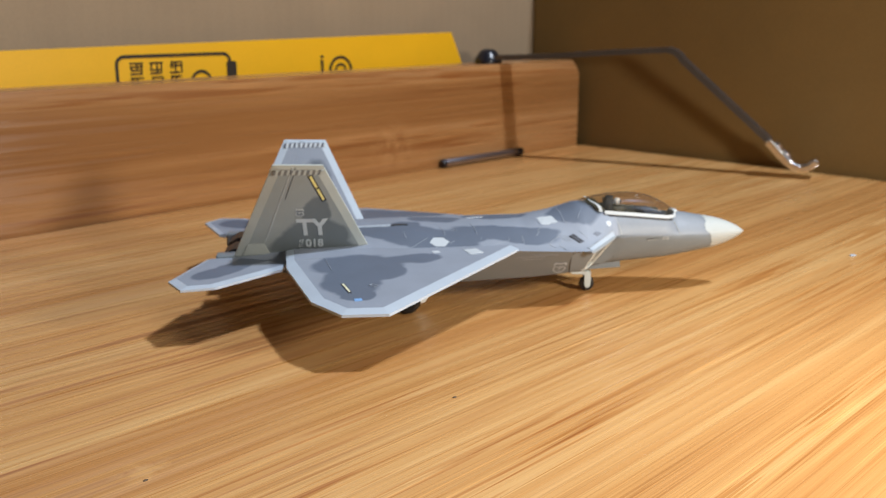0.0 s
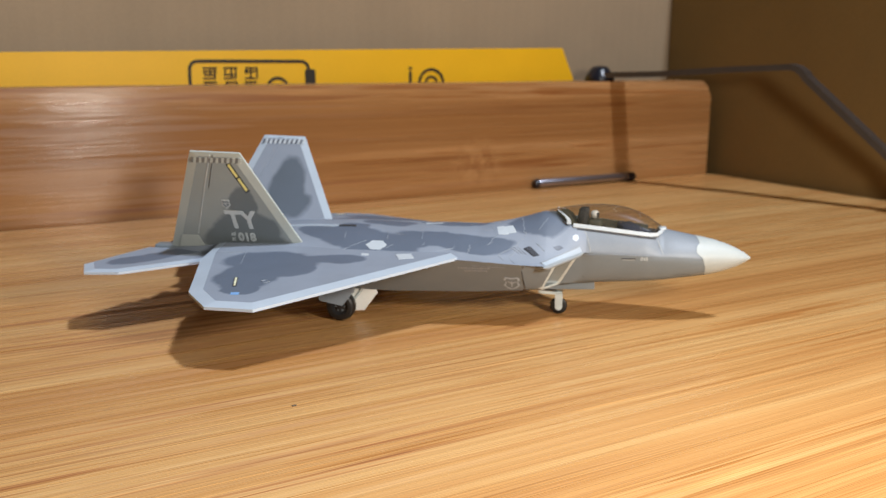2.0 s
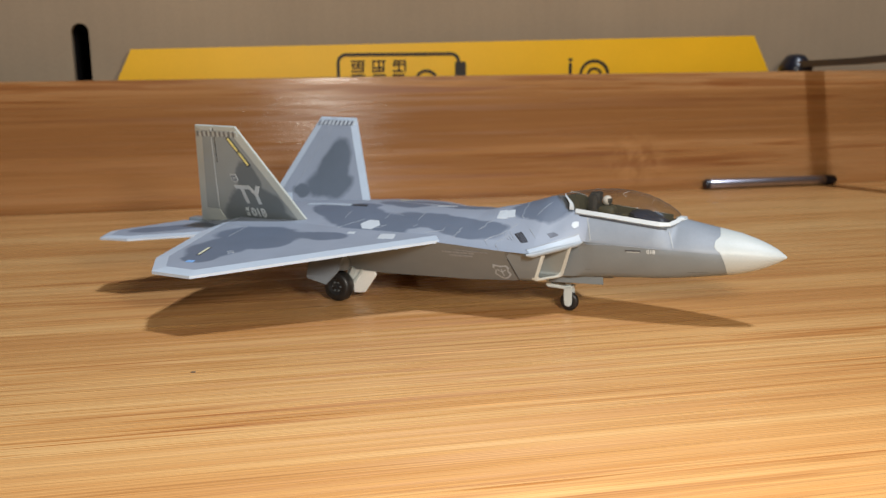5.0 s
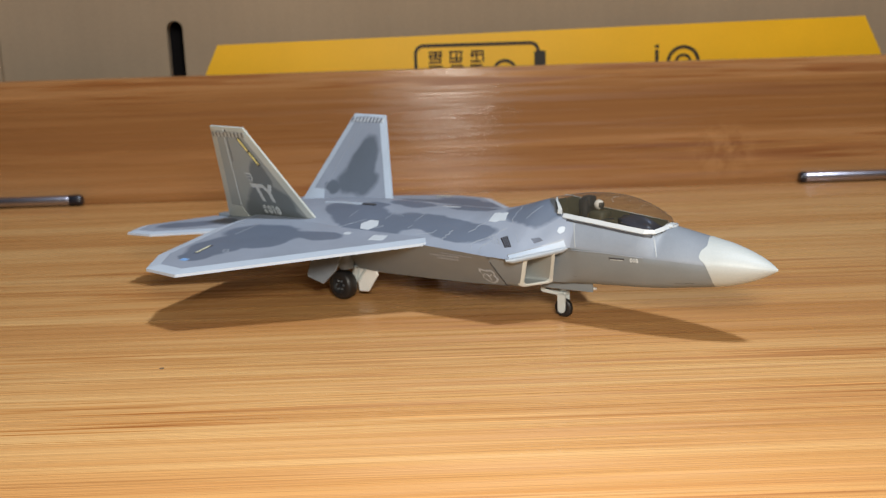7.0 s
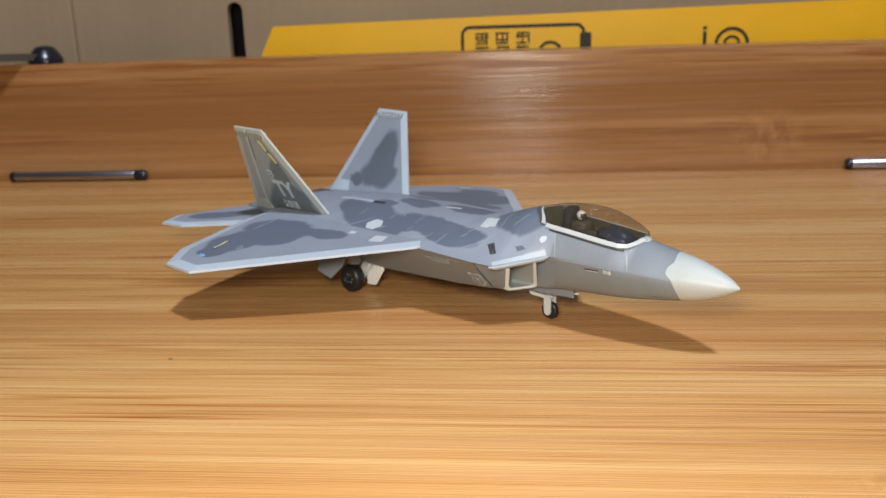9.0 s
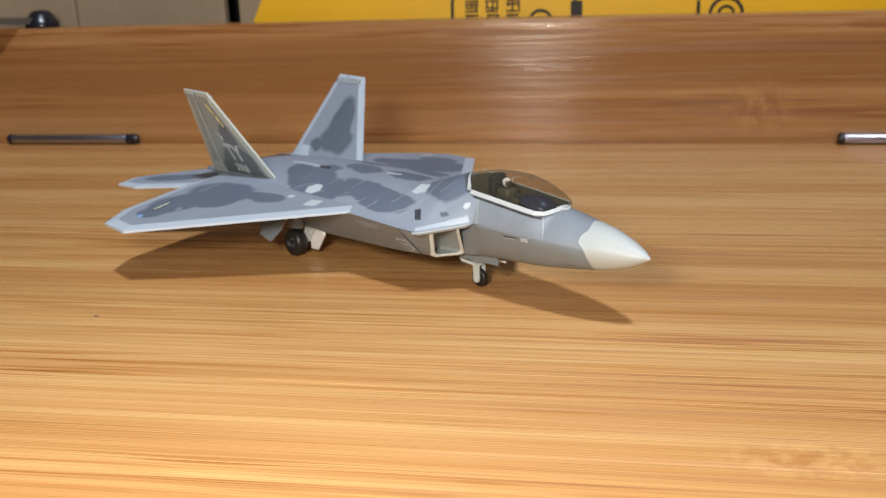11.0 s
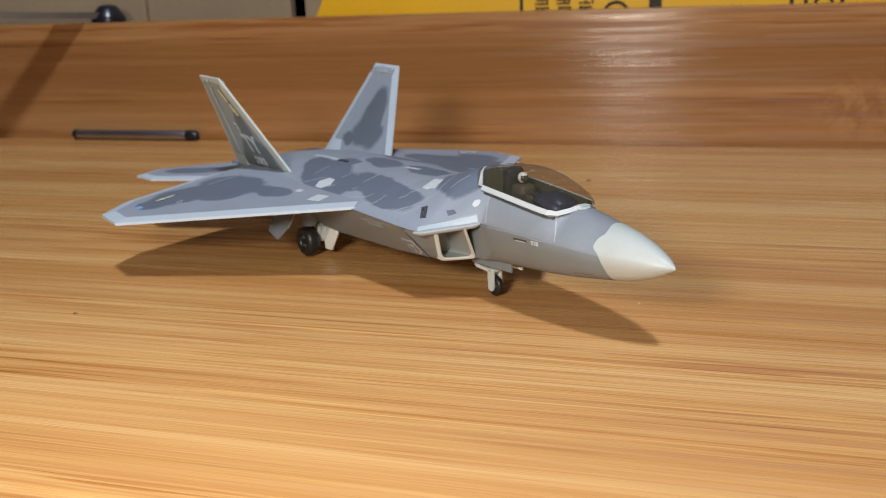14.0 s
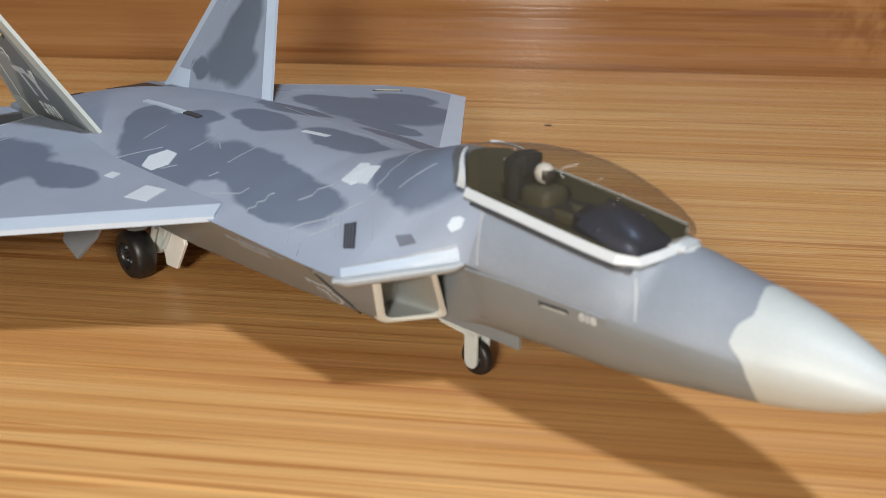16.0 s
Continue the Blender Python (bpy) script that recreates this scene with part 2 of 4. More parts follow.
FIN_R = camouflage("fin_camouflage", ("X", "Z"), [(15.42, 3.52, 0.50, 0.70, 0), (15.45, 2.75, 1.08, 0.74, 0), (15.58, 2.36, 1.48, 0.50, 0)],
                   (0.31, 0.338, 0.33), (0.155, 0.178, 0.186), 0.10)
FIN_L = camouflage("port_fin_camouflage", ("X", "Z"), [(15.58, 3.72, 0.62, 0.74, 6), (15.64, 2.94, 0.98, 0.48, 0), (15.60, 3.32, 0.68, 0.50, 0), (16.75, 2.72, 0.42, 0.26, 0)], LIGHT_GREY, (0.122, 0.147, 0.182), 0.18)
GREY = plain("plain_grey", (0.185, 0.211, 0.230), 0.45, 0, 0.06, 1200)
PALE = plain("pale_grey_paint", (0.47, 0.54, 0.62), 0.42, 0, 0.05, 1200)
FIN_EDGE = plain("fin_edge_paint", (0.47, 0.50, 0.465), 0.42, 0, 0.05, 1200)
HATCH = plain("hatch_grey", (0.19, 0.19, 0.18), 0.45)
LIP = plain("lip_strip_paint", (0.42, 0.485, 0.56), 0.5, 0, 0.06, 1200)
OFFWHITE = plain("offwhite_paint", (0.52, 0.555, 0.57), 0.45, 0, 0.04, 1200)
CREAM = plain("cream_gear_paint", (0.56, 0.605, 0.595), 0.42, 0, 0.05, 900)
IVORY = plain("ivory_plastic", (0.43, 0.462, 0.455), 0.48, 0, 0.05, 900)
DECAL = plain("pale_decal", (0.57, 0.62, 0.66), 0.4, 0, 0.05)
DECAL_GREY = plain("grey_decal", (0.14, 0.155, 0.19), 0.45)
LETTER = plain("grey_lettering", (0.54, 0.58, 0.59), 0.45)
LINE = plain("raised_panel_line", (0.295, 0.325, 0.37), 0.4)
SIDE = plain("side_grey", (0.222, 0.249, 0.285), 0.5, 0, 0.09, 1500)
WHITE = plain("white_gear_paint", (0.90, 0.90, 0.86), 0.45, 0, 0.06, 900)
DUCT = plain("duct_grey", (0.25, 0.27, 0.265), 0.5, 0, 0.08, 1200)
SHELF = plain("shelf_paint", (0.280, 0.310, 0.335), 0.4, 0, 0.12, 1500)
GROOVE = plain("panel_groove", (0.045, 0.045, 0.05), 0.6)
YELLOW_STRIP = plain("yellow_formation_light", (0.86, 0.76, 0.28), 0.4)
PALE_STRIP = plain("pale_formation_light", (0.82, 0.80, 0.56), 0.4)
BLUE_DOT = plain("blue_mark", (0.22, 0.42, 0.75), 0.5)
RUBBER = plain("tyre_rubber", (0.016, 0.015, 0.015), 0.42, 0, 0.2)
HUB = plain("dark_hub", (0.03, 0.03, 0.032), 0.35, 0.3)
NOZZLE = plain("burnt_nozzle", (0.05, 0.045, 0.045), 0.4, 0.5)
SEAT = plain("cockpit_black", (0.028, 0.028, 0.034), 0.6, 0, 0.2)
OLIVE = plain("olive_cockpit", (0.066, 0.065, 0.043), 0.6, 0, 0.2)
GRIME = plain("brown_grime", (0.13, 0.085, 0.05), 0.8, 0, 0.3)
SEAM = plain("pale_seam", (0.34, 0.36, 0.37), 0.45)
HOOD = plain("navy_hood", (0.014, 0.020, 0.052), 0.6, 0, 0.3)
COCKPIT_FLOOR = plain("brown_cockpit", (0.135, 0.115, 0.075), 0.6, 0, 0.3)
VISOR = plain("dark_visor", (0.05, 0.05, 0.05), 0.3)
HELMET = plain("white_helmet", (0.84, 0.86, 0.88), 0.4)

GLASS, gnt, gb = material("smoked_canopy", 0.04)
for n in list(gnt.nodes):
    if n.type == "BSDF_PRINCIPLED":
        gnt.nodes.remove(n)
clear, shine, blend, fres = (node(gnt, k) for k in ("ShaderNodeBsdfTransparent", "ShaderNodeBsdfGlossy", "ShaderNodeMixShader", "ShaderNodeLayerWeight"))
clear.inputs["Color"].default_value = (0.79, 0.75, 0.69, 1)
shine.inputs["Color"].default_value, shine.inputs["Roughness"].default_value = (0.62, 0.76, 1, 1), 0.30
fres.inputs["Blend"].default_value = 0.5
gnt.links.new(maths(gnt, "ADD", maths(gnt, "MULTIPLY", maths(gnt, "POWER", fres.outputs["Facing"], 4.0), 0.40), 0.008), blend.inputs[0])
haze, smoked = node(gnt, "ShaderNodeBsdfDiffuse"), node(gnt, "ShaderNodeMixShader")
haze.inputs["Color"].default_value, smoked.inputs[0].default_value = (0.20, 0.18, 0.13, 1), 0.09
gnt.links.new(clear.outputs[0], smoked.inputs[1])
gnt.links.new(haze.outputs[0], smoked.inputs[2])
gnt.links.new(smoked.outputs[0], blend.inputs[1])
gnt.links.new(shine.outputs[0], blend.inputs[2])
gnt.links.new(blend.outputs[0], gnt.nodes["Material Output"].inputs["Surface"])


# ---- mesh helpers ----
def part(name, bm, mats, parent=None, label="", smooth=False):
    """Links a bmesh as one mesh object, under a thing or a part where one is given."""
    me = bpy.data.meshes.new(name)
    bmesh.ops.recalc_face_normals(bm, faces=bm.faces)
    bm.to_mesh(me)
    bm.free()
    for m in (mats if isinstance(mats, (list, tuple)) else [mats]):
        me.materials.append(m)
    if smooth:
        for p in me.polygons:
            p.use_smooth = True
        me.set_sharp_from_angle(angle=radians(smooth))
    ob = new(name, me)
    ob.parent = parent
    if label:
        tagged(ob, label)
    return ob


def empty(name, m=None):
    ob = new(name)
    ob.empty_display_size = 0.01
    if m is not None:
        ob.matrix_world = m
    return ob


def box(bm, lo, hi, bevel=0.0, m=None):
    made = bmesh.ops.create_cube(bm, size=1.0)["verts"]
    for v in made:
        v.co = Vector([lo[i] + (v.co[i] + 0.5) * (hi[i] - lo[i]) for i in range(3)])
    if bevel:
        edges = list({e for v in made for e in v.link_edges})
        made = bmesh.ops.bevel(bm, geom=edges, offset=bevel, segments=2, affect="EDGES", profile=0.5)["verts"]
    if m is not None:
        bmesh.ops.transform(bm, matrix=m, verts=list(made))
    return bm


def turned(bm, profile, axis, centre, n=24):
    """A solid of revolution: profile rows are (along the axis, radius)."""
    axis = Vector(axis).normalized()
    side = axis.orthogonal().normalized()
    up = axis.cross(side)
    rings = []
    for a, r in profile:
        rings.append([bm.verts.new(Vector(centre) + axis * a + (side * math.cos(t) + up * math.sin(t)) * max(r, 1e-6))
                      for t in [2 * math.pi * i / n for i in range(n)]])
    for p, q in zip(rings, rings[1:]):
        for i in range(n):
            bm.faces.new((p[i], p[(i + 1) % n], q[(i + 1) % n], q[i]))
    bm.faces.new(rings[0])
    bm.faces.new(rings[-1][::-1])
    return bm


def prism(bm, poly, lo, hi, to=lambda u, v, w: (u, v, w)):
    """A flat polygon (u, v) given depth from lo to hi, laid into space by to()."""
    a = [bm.verts.new(to(u, v, lo)) for u, v in poly]
    b = [bm.verts.new(to(u, v, hi)) for u, v in poly]
    bm.faces.new(a[::-1])
    bm.faces.new(b)
    for i in range(len(poly)):
        j = (i + 1) % len(poly)
        bm.faces.new((a[i], a[j], b[j], b[i]))
    return bm


def swept(bm, points, half_width, half_thick, sides):
    """A flat strip swept along points; sides is the direction of its width."""
    rings = []
    pts = [Vector(p) for p in points]
    w = Vector(sides).normalized()
    for i, p in enumerate(pts):
        d = (pts[min(i + 1, len(pts) - 1)] - pts[max(i - 1, 0)]).normalized()
        n = w.cross(d).normalized()
        rings.append([bm.verts.new(p + w * (a * half_width) + n * (b * half_thick)) for a, b in ((1, 1), (-1, 1), (-1, -1), (1, -1))])
    for p, q in zip(rings, rings[1:]):
        for i in range(4):
            bm.faces.new((p[i], p[(i + 1) % 4], q[(i + 1) % 4], q[i]))
    bm.faces.new(rings[0])
    bm.faces.new(rings[-1][::-1])
    return bm


# ---- the setting: table, room shell, cardboard ----
bm = bmesh.new()
box(bm, (-0.75, -0.65, -0.045), (0.95, 0.45, -0.0145), 0.003)
tagged(part("table", bm, TABLE), "plain greyish table under the bamboo stand", "table")

# unseen shell added around the table to close the room and limit bounce
bm = bmesh.new()
box(bm, (-1.6, -1.9, -0.80), (2.0, 1.6, -0.76))
tagged(part("floor", bm, ROOM_SHELL), "unseen dark floor added below the table", "floor", kind="structure")
for name, lo, hi in (("wall_north", (-1.6, 1.6, -0.8), (2.0, 1.65, 1.75)), ("wall_south", (-1.6, -1.95, -0.8), (2.0, -1.9, 1.75)),
                     ("wall_west", (-1.65, -1.9, -0.8), (-1.6, 1.6, 1.75)), ("wall_east", (2.0, -1.9, -0.8), (2.05, 1.6, 1.75))):
    bm = bmesh.new()
    box(bm, lo, hi)
    tagged(part(name, bm, ROOM_SHELL), "unseen dark wall added to close the room", "wall", kind="structure")
bm = bmesh.new()
box(bm, (-1.6, -1.9, 1.75), (2.0, 1.6, 1.80))
tagged(part("ceiling", bm, ROOM_SHELL), "unseen dark ceiling added to close the room", "ceiling", kind="structure")
for t_x, t_y in ((-0.70, -0.60), (0.90, -0.60), (-0.70, 0.40), (0.90, 0.40)):
    bm = bmesh.new()
    box(bm, (t_x - 0.03, t_y - 0.03, -0.76), (t_x + 0.03, t_y + 0.03, -0.045), 0.004)
    part("leg", bm, TABLE, bpy.data.objects["table"])


def slotted_panel(bm, x0, x1, y0, y1, z0, z1, sx0, sx1, sz0, sz1):
    """A sheet in the x-z plane with a round-ended upright slot."""
    n, r, cx = 8, (sx1 - sx0) / 2, (sx0 + sx1) / 2
    hole = [(cx + r * math.cos(a), sz1 - r + r * math.sin(a)) for a in [math.pi * i / n for i in range(n + 1)]]
    hole += [(cx + r * math.cos(a), sz0 + r + r * math.sin(a)) for a in [math.pi + math.pi * i / n for i in range(n + 1)]]
    for y in (y0, y1):
        outer = [bm.verts.new((x, y, z)) for x, z in ((x1, z0), (x1, z1), (x0, z1), (x0, z0))]
        inner = [bm.verts.new((x, y, z)) for x, z in hole]
        edges = [bm.edges.new((ring[i], ring[(i + 1) % len(ring)])) for ring in (outer, inner) for i in range(len(ring))]
        bmesh.ops.triangle_fill(bm, use_beauty=True, edges=edges)
    bm.verts.ensure_lookup_table()
    k = len(hole) + 4
    for base, count in ((0, 4), (4, len(hole))):
        for i in range(count):
            j = (i + 1) % count
            bm.faces.new((bm.verts[base + i], bm.verts[base + j], bm.verts[k + base + j], bm.verts[k + base + i]))


# the carton behind the stand: back sheet with a hand slot, a lapped sheet and the side sheet
carton = tagged(empty("cardboard_carton"), "open brown corrugated cardboard carton behind the bamboo stand", "carton")
bm = bmesh.new()
slotted_panel(bm, -0.060, 0.401, 0.290, 0.294, -0.0145, 0.20, 0.0503, 0.0566, 0.012, 0.0655)
part("back_panel", bm, CARD, carton, "brown cardboard sheet with an upright slot")
bm = bmesh.new()
box(bm, (-0.36, 0.2865, -0.0145), (-0.0145, 0.2895, 0.20), 0.0006)
part("lapped_panel", bm, CARD, carton, "brown cardboard sheet that overlaps the slotted one")
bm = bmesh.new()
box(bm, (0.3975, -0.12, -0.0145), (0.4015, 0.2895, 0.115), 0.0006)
part("side_panel", bm, CARD_SHADED, carton, "brown cardboard side sheet with its shade in the colour")
# near-black sheet added behind the slot, the unlit inside put into its colour
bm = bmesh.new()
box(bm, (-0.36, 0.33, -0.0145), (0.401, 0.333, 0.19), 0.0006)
part("dark_backing", bm, SLOT_DARK, carton, "near-black backing sheet for the darkness behind the slot")

# yellow printed flap between the ledge and the carton
flap = tagged(empty("yellow_carton_flap"), "bright yellow printed carton flap with black icons", "carton flap")


def on_flap(x, z, w):
    return (x, 0.2750 + w, z)


bm = bmesh.new()
prism(bm, [(0.046, -0.0145), (0.346, -0.0145), (0.3245, 0.046), (0.3178, 0.0592), (0.0730, 0.0556), (0.0668, 0.0432)], 0.0, 0.0028, on_flap)
part("sheet", bm, YELLOW, flap)


def ribbon_ring(bm, pts, width, to, w0, w1, closed=True):
    """A drawn line of even width along (u, v) points."""
    n = len(pts)
    outer, inner = [], []
    for i in range(n):
        a, b = Vector(pts[i - 1 if (closed or i) else i]), Vector(pts[(i + 1) % n if (closed or i < n - 1) else i])
        d = (b - a).normalized()
        nrm = Vector((-d.y, d.x)) * (width / 2)
        outer.append(Vector(pts[i]) + nrm)
        inner.append(Vector(pts[i]) - nrm)
    for i in range(n if closed else n - 1):
        j = (i + 1) % n
        prism(bm, [tuple(outer[i]), tuple(outer[j]), tuple(inner[j]), tuple(inner[i])], w0, w1, to)
    return bm


def rounded(x0, z0, x1, z1, r, n=5):
    pts = []
    for cx, cz, a0 in ((x1 - r, z1 - r, 0), (x0 + r, z1 - r, 90), (x0 + r, z0 + r, 180), (x1 - r, z0 + r, 270)):
        pts += [(cx + r * math.cos(radians(a0 + 90 * i / n)), cz + r * math.sin(radians(a0 + 90 * i / n))) for i in range(n + 1)]
    return pts


bm = bmesh.new()
ribbon_ring(bm, rounded(0.1475, 0.030, 0.1940, 0.0530, 0.0030), 0.0012, on_flap, -0.0002, 0.0001)
part("battery_icon", bm, INK, flap, "black battery outline")
bm = bmesh.new()
prism(bm, rounded(0.1925, 0.0435, 0.1968, 0.0500, 0.0008, 3), -0.0003, 0.0001, on_flap)
part("battery_cap", bm, INK, flap)
rng = random.Random(3)
for bx in (0.1552, 0.1630, 0.1710):
    for z0 in (0.0508, 0.0456):
        x0 = bx - 0.0028
        strokes = [(x0 + rng.choice((0.0, 0.0, 0.0006)), z0 - k * 0.00125, rng.choice((0.0040, 0.0046, 0.0052)), 0.0006) for k in range(4) if k == 0 or rng.random() < 0.8]
        for k in range(3):
            top = rng.choice((0.0, 0.0, 0.0012))
            strokes.append((x0 + 0.0004 + 0.0019 * k + rng.uniform(-0.0003, 0.0004), z0 - top, 0.0006, rng.choice((0.0044, 0.0038, 0.0026)) - top))
        for sx, sz, sw, sh in strokes:
            bm = bmesh.new()
            prism(bm, [(sx, sz), (sx + sw, sz), (sx + sw, sz - sh), (sx, sz - sh)], -0.0002, 0.0001, on_flap)
            part("printed_bar", bm, INK, flap)
for cx, cz, r, w in ((0.1812, 0.0425, 0.0042, 0.0011), (0.2492, 0.0440, 0.0058, 0.0012), (0.2492, 0.0440, 0.0028, 0.0010)):
    bm = bmesh.new()
    ribbon_ring(bm, [(cx + r * math.cos(a), cz + r * math.sin(a)) for a in [2 * math.pi * i / 24 for i in range(24)]], w, on_flap, -0.0002, 0.0001)
    part("ring_icon", bm, INK, flap)
bm = bmesh.new()
prism(bm, [(0.2385, 0.0440), (0.2398, 0.0440), (0.2398, 0.0490), (0.2385, 0.0490)], -0.0002, 0.0001, on_flap)
part("printed_bar", bm, INK, flap)
bm = bmesh.new()
prism(bm, [(0.2384, 0.0497), (0.2399, 0.0497), (0.2399, 0.0508), (0.2384, 0.0508)], -0.0002, 0.0001, on_flap)
part("printed_bar", bm, INK, flap)

# ---- the bamboo stand ----
stand = tagged(empty("bamboo_stand"), "honey-coloured bamboo reading stand laid flat on a table", "reading stand")
bm = bmesh.new()
box(bm, (-0.085, -0.052, -0.0145), (0.3955, 0.2525, 0.0), 0.0012)
part("board", bm, BOARD, stand, "wide streaked bamboo board")
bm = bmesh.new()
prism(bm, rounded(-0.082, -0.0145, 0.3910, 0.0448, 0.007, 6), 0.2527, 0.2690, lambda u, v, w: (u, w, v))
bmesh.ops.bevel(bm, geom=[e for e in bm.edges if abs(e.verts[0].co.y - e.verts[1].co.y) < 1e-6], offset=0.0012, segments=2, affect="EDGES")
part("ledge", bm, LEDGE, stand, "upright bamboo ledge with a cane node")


def page_arm(m):
    """A flat steel page holder on a black pivot: it runs out level, bends down and ends in a curled chrome foot."""
    arm = tagged(empty("page_holder", m), "dark steel page holder with black pivot and chrome foot", "page holder", "page holders of the stand")
    bm = bmesh.new()
    turned(bm, [(-0.0004, 0.0064), (0.0010, 0.0066), (0.0020, 0.0062), (0.0046, 0.0044), (0.0058, 0.0034), (0.0063, 0.0015)], (0, 0, 1), (0, 0, 0), 28)
    part("pivot_knob", bm, BLACK_PLASTIC, arm, "round black plastic pivot", 40)
    run = [(0, 0, 0.0022), (0.03, 0, 0.0034), (0.060, 0, 0.0058)]
    run += [(0.085 + 0.008 * math.sin(a), 0, 0.0074 - 0.008 + 0.008 * math.cos(a)) for a in [radians(d) for d in (-15, 5, 25, 45, 62)]]
    run += [(0.1322, 0, -0.0312)]
    bm = bmesh.new()
    swept(bm, run, 0.0038, 0.0012, (0, 1, 0))
    part("strip", bm, DARK_STEEL, arm, "flat dark steel strip bent downwards")
    bm = bmesh.new()
    foot = [(x - 0.0022, y, z + 0.0018) for x, y, z in ((0.1325, 0, -0.0312), (0.1375, 0, -0.0362), (0.1420, 0, -0.0405), (0.1455, 0, -0.0424), (0.1490, 0, -0.0424), (0.1520, 0, -0.0405), (0.1532, 0, -0.0385))]
    swept(bm, foot, 0.0066, 0.0017, (0, 1, 0))
    bmesh.ops.bevel(bm, geom=list(bm.edges), offset=0.0009, segments=3, affect="EDGES")
    part("foot", bm, CHROME, arm, "curled shiny chrome foot", 50)
    for fx, fz in ((0.1346, -0.0322), (0.1383, -0.0358)):
        bm = bmesh.new()
        turned(bm, [(0, 0.0024), (0.0012, 0.0022), (0.0019, 0.0012)], (0.66, 0, 0.75), (fx, 0, fz), 14)
        part("rivet", bm, CHROME, arm, "", 40)
    return arm


arm_turn = math.degrees(math.atan2(-0.1408, 0.0517))
arm = page_arm(pose(0.3285, 0.2608, 0.0452, 0, 0, arm_turn))
copy_thing(arm, pose(-0.0145, 0.2608, 0.0452, 0, 0, -138))


def ledge_bar(x0, x1):
    """A dull metal bar lying in the corner of board and ledge, with dark end caps."""
    bar = tagged(empty("metal_bar", pose(x0, 0.2502, 0.0021)), "dull grey metal bar with dark ends beside the ledge", "metal bar", "bars at the ledge")
    bm = bmesh.new()
    turned(bm, [(0.003, 0.0017), (0.0035, 0.0019), (x1 - x0 - 0.0075, 0.0019), (x1 - x0 - 0.007, 0.0017)], (1, 0, 0), (0, 0, 0), 20)
    part("rod", bm, GUNMETAL, bar, "", 40)
    for at, way in ((0.0031, -1), (x1 - x0 - 0.0071, 1)):
        bm = bmesh.new()
        turned(bm, [(0, 0.0020), (0.0035 if way > 0 else 0.0012, 0.0020), (0.0045 if way > 0 else 0.002, 0.0015)], (way, 0, 0), (at, 0, 0), 16)
        part("end_cap", bm, BLACK_PLASTIC, bar, "", 40)
    return bar


ledge_bar(0.2850, 0.3450)
ledge_bar(-0.0310, 0.0280)

# specks of dust on the board
for sx, sy, s in ((0.1055, 0.0684, 0.00034), (0.2600, 0.0566, 0.0009), (0.0505, 0.080, 0.0003), (0.182, 0.193, 0.0006)):
    bm = bmesh.new()
    bmesh.ops.create_icosphere(bm, subdivisions=1, radius=s)
    bmesh.ops.scale(bm, vec=(1.5, 1, 0.35), verts=bm.verts)
    bmesh.ops.translate(bm, vec=(sx, sy, s * 0.2), verts=bm.verts)
    tagged(part("speck", bm, PALE if s == 0.0009 else GRIME), "tiny speck of dirt on the bamboo board", "speck", "specks on the board")

# ---- the model aircraft: x aft, y starboard, z up, in metres of the full-size machine ----
K = 1 / 144
plane = tagged(empty("model_jet", pose(0.20922, 0.06654, 0.0, 0, 0, math.degrees(math.atan2(0.62987, -0.7767)))),
               "grey camouflaged plastic model fighter jet standing on a bamboo board", "model jet")


def L(x, y, z):
    return Vector((x * K, y * K, z * K))


def lerp_rows(rows, x):
    for a, b in zip(rows, rows[1:]):
        if a[0] <= x <= b[0]:
            f = (x - a[0]) / (b[0] - a[0])
            return [p + (q - p) * f for p, q in zip(a, b)]
    return list(rows[-1] if x > rows[-1][0] else rows[0])


# the hull along its length: station, top, power of the upper curve
HULL_TOP = [(-0.05, 2.09, 0.6), (0.15, 2.24, 0.6), (0.4, 2.37, 0.62), (0.7, 2.49, 0.62), (1.1, 2.61, 0.62), (2.6, 2.895, 0.7), (2.8, 2.91, 0.62),
    (3.2, 2.88, 0.46), (4.8, 3.06, 0.46), (5.14, 3.12, 0.56), (5.6, 3.26, 1.2), (5.85, 3.345, 1.42), (6.36, 3.31, 1.46), (6.9, 3.14, 1.55), (7.4, 3,
    1.52), (8.3, 2.81, 1.25), (9.6, 2.77, 0.95), (11, 2.74, 0.8), (12.5, 2.76, 0.75), (14, 2.7, 0.72), (15.5, 2.58, 0.66), (16.8, 2.44, 0.6), (17.6, 2.32,
    0.55), (18, 2.24, 0.5)]
# station, half width at the edge, height of the edge
HULL_EDGE = [(-0.05, 0.012, 2.06), (0.02, 0.09, 2.07), (0.15, 0.19, 2.08), (0.4, 0.32, 2.09), (1.1, 0.58, 2.12), (1.55, 0.71, 2.13), (2.1, 0.83,
    2.16), (3.2, 0.98, 2.20), (4.4, 1.07, 2.24), (5.14, 1.13, 2.27), (5.6, 1.60, 2.17), (6.2, 2.20, 2.04), (6.36, 2.25, 2.03), (6.9, 2.31, 2.05), (8.85, 2.53, 2.19), (11, 2.6, 2.12), (12.5,
    2.62, 2.08), (14, 2.6, 2.02), (15.5, 2.5, 1.98), (16.8, 2.25, 1.96), (17.6, 1.95, 1.94), (18, 1.85, 1.93)]
